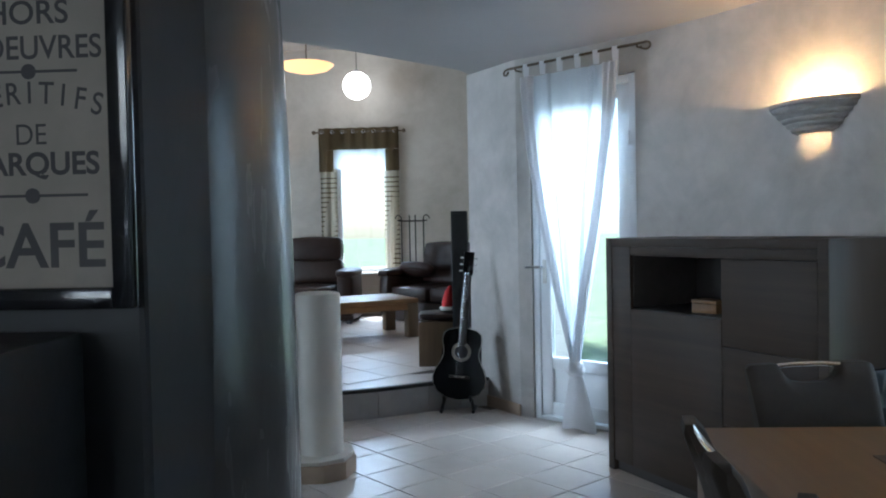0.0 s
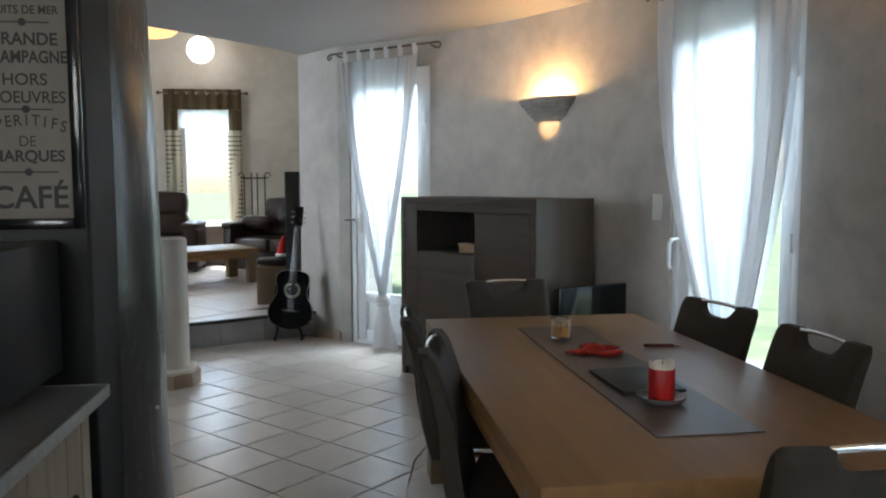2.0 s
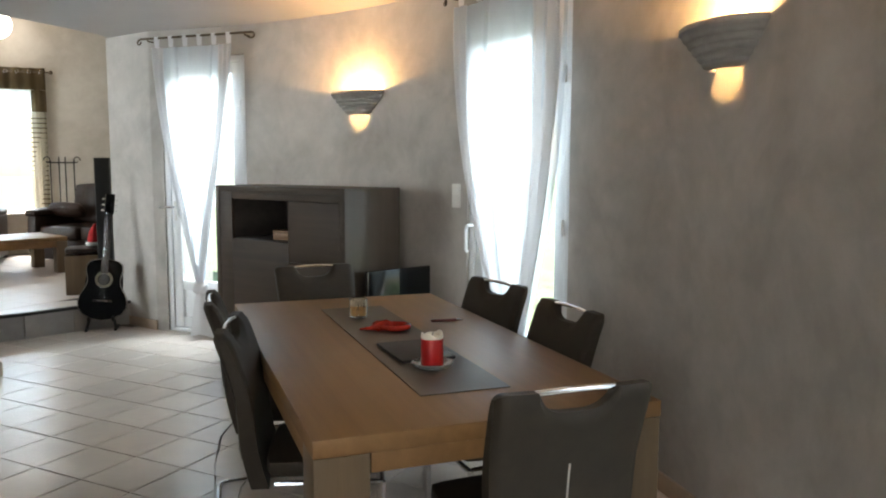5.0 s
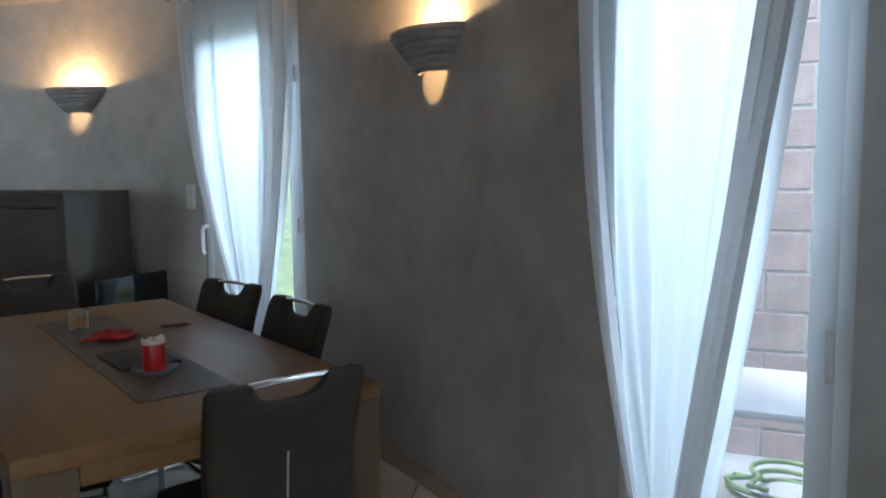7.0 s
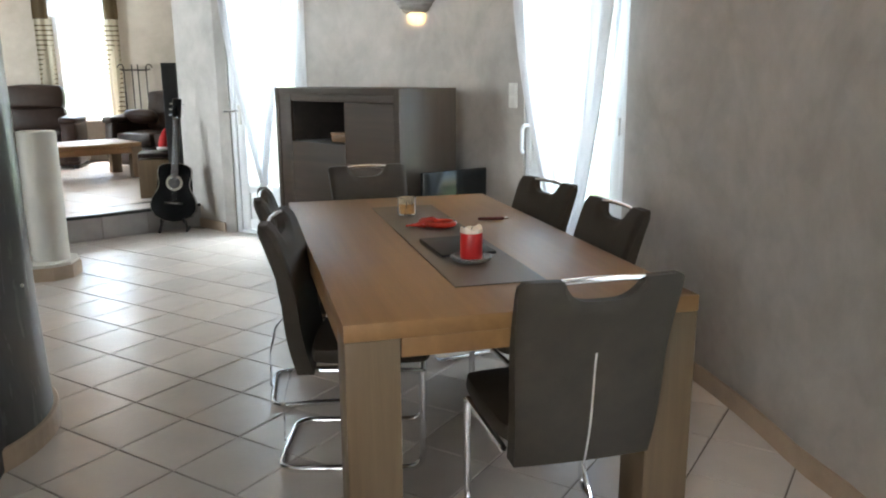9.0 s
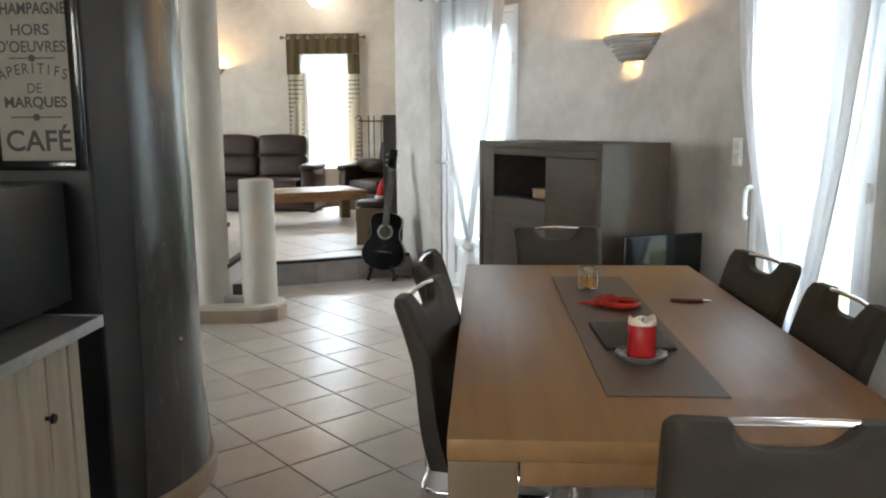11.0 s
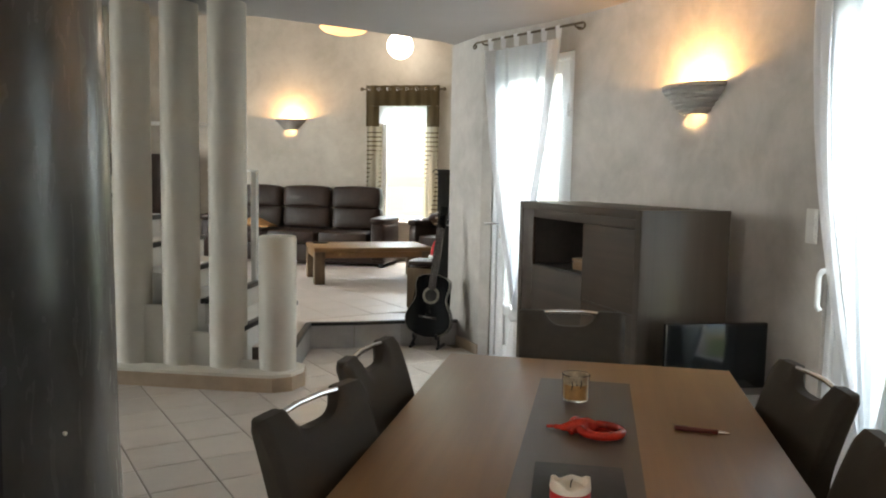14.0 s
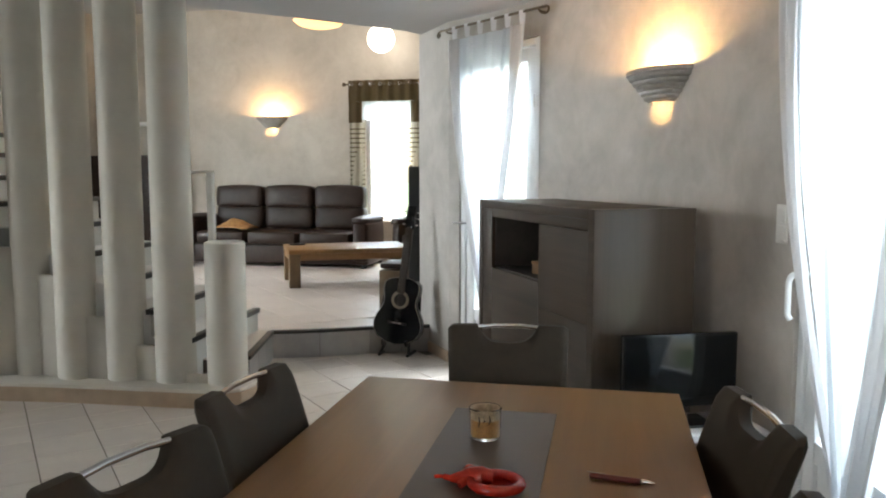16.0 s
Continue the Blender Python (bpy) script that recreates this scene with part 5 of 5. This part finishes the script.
part("rosette", lathe([(0.046, 0.0), (0.066, 0.0), (0.066, 0.0012), (0.046, 0.0012)], 36), M_ROSETTE, gt, "inlaid rosette", at=pose(0, -0.0455, 0.325, 90, 0, 0))
part("bridge", block((-0.07, -0.054, 0.148), (0.07, -0.0452, 0.166), 0.003), M_FRET, gt)
part("saddle", block((-0.038, -0.057, 0.156), (0.038, -0.0541, 0.159), 0.0005, 1), M_WAX, gt)
part("neck", block((-0.027, -0.04, 0.40), (0.027, -0.016, 0.84), 0.007), M_FRET, gt)
nk = part("fretboard", block((-0.028, -0.052, 0.372), (0.028, -0.0455, 0.842), 0.002), M_FRET, gt)
for i in range(14):
    z = 0.842 - 0.65 * (1 - 2 ** (-(i + 1) / 12))
    part("fret", block((-0.027, -0.0535, z), (0.027, -0.0521, z + 0.0018)), M_CHROME, nk, smooth=False)
hd = part("headstock", block((-0.036, -0.042, 0.845), (0.036, -0.022, 1.01), 0.006), M_GUITAR, gt)
for sx in (-1, 1):
    for i in range(3):
        part("tuner", tube([(sx * 0.036, -0.03, 0.875 + 0.045 * i), (sx * 0.058, -0.03, 0.875 + 0.045 * i)], [0.004, 0.008], 8), M_CHROME, hd)
for i in range(6):
    x = (i - 2.5) * 0.0075
    part("string", tube([(x, -0.0572, 0.158), (x * 0.85, -0.0545, 0.86)], 0.0006, 5), M_CHROME, gt)

# wrought-iron fireside stand
rk = thing("fireside_stand", pose(-1.60, 10.22, LIV), "black wrought-iron fireside tool stand with scrolls", "tool stand")
for sx in (-0.15, -0.04, 0.04, 0.15):
    part("upright", tube([(sx, 0, 0.0), (sx, 0, 1.32 if abs(sx) > 0.1 else 1.36)], 0.009, 8), M_IRON, rk)
for z in (0.55, 1.28):
    part("bar", tube([(-0.17, 0, z), (0.17, 0, z)], 0.010, 8), M_IRON, rk)
for sx in (-1, 1):
    part("scroll", tube([(sx * (0.185 + 0.05 * math.cos(a) * (1 - a / 9)), 0, 1.31 + 0.06 * math.sin(a) * (1 - a / 9)) for a in [i * 0.45 for i in range(14)]], 0.008, 8), M_IRON, rk)
part("ring", tube([(0.07 * math.cos(a), 0.0, 0.34 + 0.09 * math.sin(a)) for a in [i * math.pi / 10 for i in range(20)]], 0.010, 8, loop=True), M_IRON, rk)
part("foot_plate", block((-0.19, -0.1, 0.0), (0.19, 0.1, 0.02), 0.006), M_IRON, rk)

# tall window with its striped curtains
wd = tagged(new("window_1"), "tall narrow window with pale frame in the living room", "window", kind="structure")
x0, x1, z0, z1 = WIN_L
part("window_frame", block((x0 + 0.003, 10.47, z0 + 0.003), (x0 + 0.06, 10.54, z1 - 0.003), 0.006), M_PVC, wd)
part("window_frame", block((x1 - 0.06, 10.47, z0 + 0.003), (x1 - 0.003, 10.54, z1 - 0.003), 0.006), M_PVC, wd)
part("window_frame", block((x0 + 0.0605, 10.472, z0 + 0.003), (x1 - 0.0605, 10.538, z0 + 0.06), 0.006), M_PVC, wd)
part("window_frame", block((x0 + 0.0605, 10.472, z1 - 0.06), (x1 - 0.0605, 10.538, z1 - 0.003), 0.006), M_PVC, wd)
pn = part("pane", block((x0 + 0.061, 10.50, z0 + 0.061), (x1 - 0.061, 10.508, z1 - 0.061)), M_GLASS, wd, smooth=False)
pn.visible_shadow = False
part("window_sill", block((x0 - 0.04, 10.33, z0 - 0.035), (x1 + 0.04, 10.4695, z0 - 0.002), 0.006), M_WHITE, wd)


def plain_window(name, m, w, h, label):
    """Two-sash window set in an opening; x along the wall, y through it."""
    ob = tagged(new(name), label, "window", kind="structure")
    ob.matrix_basis = m
    for x in (0.003, w / 2 - 0.035, w - 0.063):
        part("window_frame", block((x, -0.035, 0.003), (x + 0.06 if x != w / 2 - 0.035 else x + 0.07, 0.035, h - 0.003), 0.006), M_PVC, ob)
    for x0, x1 in ((0.0635, w / 2 - 0.0355), (w / 2 + 0.0355, w - 0.0635)):
        for z in (0.003, h - 0.063):
            part("window_frame", block((x0, -0.033, z), (x1, 0.033, z + 0.06), 0.006), M_PVC, ob)
        p = part("pane", block((x0, -0.004, 0.0635), (x1, 0.004, h - 0.0635)), M_GLASS, ob, smooth=False)
        p.visible_shadow = False


# unseen windows, added to dress the openings that pass the fill light
plain_window("added_window_2", pose(-2.6, -3.35, 1.05), 1.4, 1.2, "unseen white framed kitchen window with two sashes, added for fill light")
plain_window("added_window_3", pose(-7.15, 1.45, 0.6, 0, 0, 90), 1.8, 1.8, "unseen white framed side window with two sashes, added for fill light")
plain_window("added_window_4", pose(-7.15, 5.3, 0.7, 0, 0, 90), 1.7, 2.2, "unseen tall white framed window beside the stairs, added for fill light")
rod = thing("curtain_rod", pose(0, 0, 0), "dark metal rod over the living-room window", "curtain rod")
part("bar", tube([(-2.93, 10.30, 2.745), (-1.72, 10.30, 2.745)], 0.012, 10), M_BRASS, rod)
for x in (-2.95, -1.70):
    bm = bmesh.new()
    bmesh.ops.create_uvsphere(bm, u_segments=14, v_segments=10, radius=0.028)
    part("finial", bm, M_BRASS, rod, at=Matrix.Translation((x, 10.30, 2.745)))
for x in (-2.86, -1.79):
    part("bracket", tube([(x, 10.30, 2.73), (x, 10.40, 2.73)], 0.008, 8), M_BRASS, rod)


def hang(xa, xb, za, zb, waves, amp, y0=10.30, bell=0.0):
    def fn(u, v):
        x = xa + (xb - xa) * u
        return Vector((x, y0 + amp * math.sin(u * waves) + 0.006 * math.sin(v * 7 + u * 3), za + (zb - za) * v - bell * math.sin(math.pi * u) * v))
    return fn


cv = thing("window_curtain", pose(0, 0, 0), "striped voile curtain with an olive valance", "curtain")
part("valance", sheet(hang(-2.88, -1.77, 2.80, 2.50, 44, 0.022, 10.29), 120, 6), M_OLIVE, cv, "olive eyelet valance")
part("side_drop", sheet(hang(-2.88, -2.68, 2.5, 2.20, 9, 0.02, 10.295), 24, 6), M_OLIVE, cv)
part("side_drop", sheet(hang(-1.96, -1.77, 2.5, 2.20, 9, 0.02, 10.295), 24, 6), M_OLIVE, cv)
part("centre_drop", sheet(hang(-2.68, -1.96, 2.5, 2.24, 26, 0.012, 10.30), 60, 5), M_SHEER, cv, "white sheer band")
for a, b in ((-2.87, -2.64), (-1.99, -1.78)):
    part("panel", sheet(hang(a, b, 2.20, 0.40, 13, 0.018, 10.31), 30, 30), M_STRIPE, cv)
    for i in range(26):
        z = 2.12 - i * 0.066
        part("stripe", sheet(hang(a, b, z, z - 0.018, 13, 0.018, 10.305), 30, 1), M_OLIVE, cv)
for i in range(8):
    part("eyelet", tube([(-2.83 + i * 0.144, 10.285 + 0.0, 2.745 + 0.0)] + [(-2.83 + i * 0.144 + 0.022 * math.cos(a), 10.268, 2.745 + 0.022 * math.sin(a)) for a in [j * 0.7 for j in range(10)]], 0.004, 6), M_CHROME, cv)

# globe and ceiling dish
gl = thing("globe_lamp", pose(-2.27, 9.9, 3.30), "white opal globe pendant lamp, lit", "pendant lamp")
bm = bmesh.new()
bmesh.ops.create_uvsphere(bm, u_segments=36, v_segments=20, radius=0.185)
part("globe", bm, M_GLOBE, gl, "lit opal glass")
part("cord", tube([(0, 0, 0.18), (0, 0, LIV_CEIL - 3.30)], 0.005, 8), M_BLACKMAT, gl)
part("cap", lathe([(0.0, 0.17), (0.04, 0.178), (0.035, 0.21), (0.0, 0.215)], 20, closed=False), M_CHROME, gl)
ds = thing("ceiling_dish", pose(-2.62, 8.5, 3.26), "shallow amber glass ceiling lamp, lit", "ceiling lamp")
part("bowl", lathe([(0.0, -0.06), (0.14, -0.05), (0.25, -0.02), (0.31, 0.03), (0.305, 0.033), (0.24, -0.012), (0.13, -0.042), (0.0, -0.052)], 40, closed=False), glowing("amber_glass", (1.0, 0.55, 0.2), 0.55), ds, "lit amber glass bowl")
part("stem", tube([(0, 0, -0.05), (0, 0, LIV_CEIL - 3.26)], 0.008, 8), M_BRASS, ds)

# dark cupboard and pictures behind the stairs
cb = thing("tall_cupboard", pose(-6.25, 10.1, LIV), "tall dark brown wooden cupboard", "cupboard")
part("body", block((-0.62, -0.25, 0.0), (0.62, 0.29, 1.52), 0.008), M_LEATHER, cb)
for a, b in ((-0.61, -0.004), (0.004, 0.61)):
    dd = part("door", block((a, -0.275, 0.05), (b, -0.2505, 1.50), 0.005), M_LEATHER, cb)
    part("handle", tube([((a + b) / 2 + (0.24 if a < 0 else -0.24), -0.295, 0.7), ((a + b) / 2 + (0.24 if a < 0 else -0.24), -0.295, 0.86)], 0.007, 8), M_CHROME, dd)
solid("wall_shelf", block((-0.7, -0.12, 0.0), (0.7, 0.12, 0.05), 0.005), M_WHITE, pose(-6.2, 10.28, 2.20), "white shelf above the cupboard", "shelf")
for x, wd2, hh in ((-6.62, 0.24, 0.36), (-5.75, 0.2, 0.30)):
    pf = thing("picture_frame", pose(x, 10.33, 2.252, -7, 0, 0), "small dark framed picture standing on the shelf", "picture", "pictures on the shelf")
    part("frame", block((-wd2 / 2, -0.012, 0.0), (wd2 / 2, 0.01, hh), 0.004), M_BLACKMAT, pf)
    part("mount", block((-wd2 / 2 + 0.02, -0.0145, 0.02), (wd2 / 2 - 0.02, -0.0122, hh - 0.02)), M_PAPER, pf, smooth=False)
    part("print", block((-wd2 / 2 + 0.045, -0.0165, 0.05), (wd2 / 2 - 0.045, -0.0147, hh - 0.05)), M_PICTURE, pf, smooth=False)

# ---- outside ----
bm = bmesh.new()
bmesh.ops.create_grid(bm, x_segments=60, y_segments=60, size=140)
for v in bm.verts:
    v.co.z = -0.16 + (0.12 * noise.noise(v.co * 0.08) if max(abs(v.co.x), abs(v.co.y)) > 14 else 0)
solid("ground", bm, M_LAWN, Matrix(), "green lawn round the house", "lawn", kind="structure")
bm = bmesh.new()
bent_block(bm, 62, ARC_END, WALL_R + 0.29, WALL_R + 1.9, -0.15, -0.05)
solid("terrace", bm, M_TERRACE, Matrix(), "pale terrace along the curved wall", "pavement", kind="structure", smooth=False)
gw = tagged(new("garden_wall"), "low garden wall of pinkish blocks with pale joints", "wall", kind="structure")
gw.matrix_basis = Matrix.Translation((2.75, 1.05, -0.10)) @ Matrix.Rotation(radians(-62), 4, 'Z')
part("mortar", block((0.0, 0.012, -0.06), (2.6, 0.19, 2.60)), M_MORTAR, gw, smooth=False)
bk = mesh_of(block((0, 0, 0), (0.385, 0.02, 0.185), 0.004, 1), "block", M_BLOCK)
for r in range(13):
    for c in range(7):
        xx = c * 0.40 - (0.2 if r % 2 else 0.0)
        if xx < 0 or xx > 2.2:
            continue
        ob = new("block", bk)
        ob.parent = gw
        ob.matrix_basis = Matrix.Translation((xx + 0.006, 0.0, r * 0.20 + 0.005))
tb = thing("garden_table", pose(2.45, -0.62, -0.05, 0, 0, -62), "grey garden table on the terrace", "table")
part("top", block((-0.45, -0.3, 0.62), (0.45, 0.3, 0.65), 0.008), M_RISER, tb)
for x in (-0.4, 0.36):
    for yy in (-0.26, 0.22):
        part("leg", block((x, yy, 0.0), (x + 0.04, yy + 0.04, 0.6195), 0.004), M_RISER, tb)
hs = thing("garden_hose", pose(3.0, -0.32, -0.15), "coiled green garden hose on the terrace", "hose")
part("coil", tube([((0.26 - 0.006 * (i % 22)) * math.cos(i * 0.32), (0.26 - 0.006 * (i % 22)) * math.sin(i * 0.32), 0.014 + 0.0021 * i) for i in range(90)], 0.012, 8), M_TWINE, hs)

# ---- floor tiles ----
TILE = 0.319
TU = Vector((math.cos(radians(-46.8)), math.sin(radians(-46.8))))
TV = Vector((-TU.y, TU.x))
T0 = Vector((-0.521, 1.263))


def tile_block(bm, m, s, h, bev=0.003):
    a, b = s / 2, s / 2 - bev
    lo = [bm.verts.new(m @ Vector((x * a, y * a, -0.008))) for x, y in ((-1, -1), (1, -1), (1, 1), (-1, 1))]
    mid = [bm.verts.new(m @ Vector((x * a, y * a, h - bev * 0.6))) for x, y in ((-1, -1), (1, -1), (1, 1), (-1, 1))]
    hi = [bm.verts.new(m @ Vector((x * b, y * b, h))) for x, y in ((-1, -1), (1, -1), (1, 1), (-1, 1))]
    bm.faces.new(hi)
    for r0, r1 in ((lo, mid), (mid, hi)):
        for i in range(4):
            j = (i + 1) % 4
            bm.faces.new((r0[i], r0[j], r1[j], r1[i]))
    return bm


def inside(p, poly):
    x, y, odd = p[0], p[1], False
    for (x0, y0), (x1, y1) in zip(poly, poly[1:] + poly[:1]):
        if (y0 > y) != (y1 > y) and x < (x1 - x0) * (y - y0) / (y1 - y0) + x0:
            odd = not odd
    return odd


turn = Matrix.Rotation(radians(-46.8), 4, 'Z')
tile_mesh = mesh_of(tile_block(bmesh.new(), Matrix(), TILE - 0.006, 0.0), "tile", M_TILE)
rest = bmesh.new()
count = 0
cells = []
for i in range(-28, 29):
    for j in range(-28, 29):
        p = T0 + TU * (TILE * (i + 0.5)) + TV * (TILE * (j + 0.5))
        if math.hypot(p.x - WALL_C[0], p.y - WALL_C[1]) > WALL_R + 0.16 or p.y < -3.36 or p.y > 5.95 or p.x < -7.0:
            continue
        if (p.x < -1.95 and p.y > 4.45) or p.y > 5.75 + (p.x + 0.7) * 0.45 + 0.3:
            continue
        near = -1.7 < p.x < 2.0 and -0.6 < p.y < 5.4
        cells.append((not near, (p - Vector((-0.4, 2.0))).length, p))
cells.sort(key=lambda c: c[:2])
for far, _, p in cells:
    m = Matrix.Translation((p.x, p.y, random.uniform(-0.0004, 0.0004))) @ turn
    if count < 300:
        ob = new("tile", tile_mesh)
        ob.parent = floor_ob
        ob.matrix_basis = m
        count += 1
    else:
        tile_block(rest, m, TILE - 0.006, 0.0)
part("tiles_beyond", rest, M_TILE, floor_ob, smooth=False)["kind"] = "stuff"

BIG = 0.40
big_mesh = mesh_of(tile_block(bmesh.new(), Matrix(), BIG - 0.006, 0.0), "living_tile", M_TILE_LIVING)
poly = [(-0.72, 5.72), (-1.08, 5.56), (-1.79, 5.24), (-1.64, 4.45), (-6.9, 4.5), (-6.9, 10.3), (-0.75, 10.3)]
room = bmesh.new()
prism([(-0.705, 5.675), (-1.08, 5.515), (-1.44, 5.325), (-1.785, 5.185), (-1.58, 4.365), (-1.85, 4.245), (-7.0, 4.245), (-7.0, 5.2), (-0.70, 5.95)], LIV - 0.012, LIV - 0.0035, room)
part("edge_tile", room, M_TILE_LIVING, living_floor, smooth=False)
for i in range(-14, 15):
    for j in range(-14, 15):
        p = Vector((-2.2, 7.2)) + TU * (BIG * (i + 0.5)) + TV * (BIG * (j + 0.5))
        if not inside(p, poly) or p.x < -5.6:
            continue
        ok = all(inside(p + TU * (BIG * 0.5 * a) + TV * (BIG * 0.5 * b), poly) for a in (-1, 1) for b in (-1, 1))
        if ok:
            ob = new("living_tile", big_mesh)
            ob.parent = living_floor
            ob.matrix_basis = Matrix.Translation((p.x, p.y, LIV)) @ turn
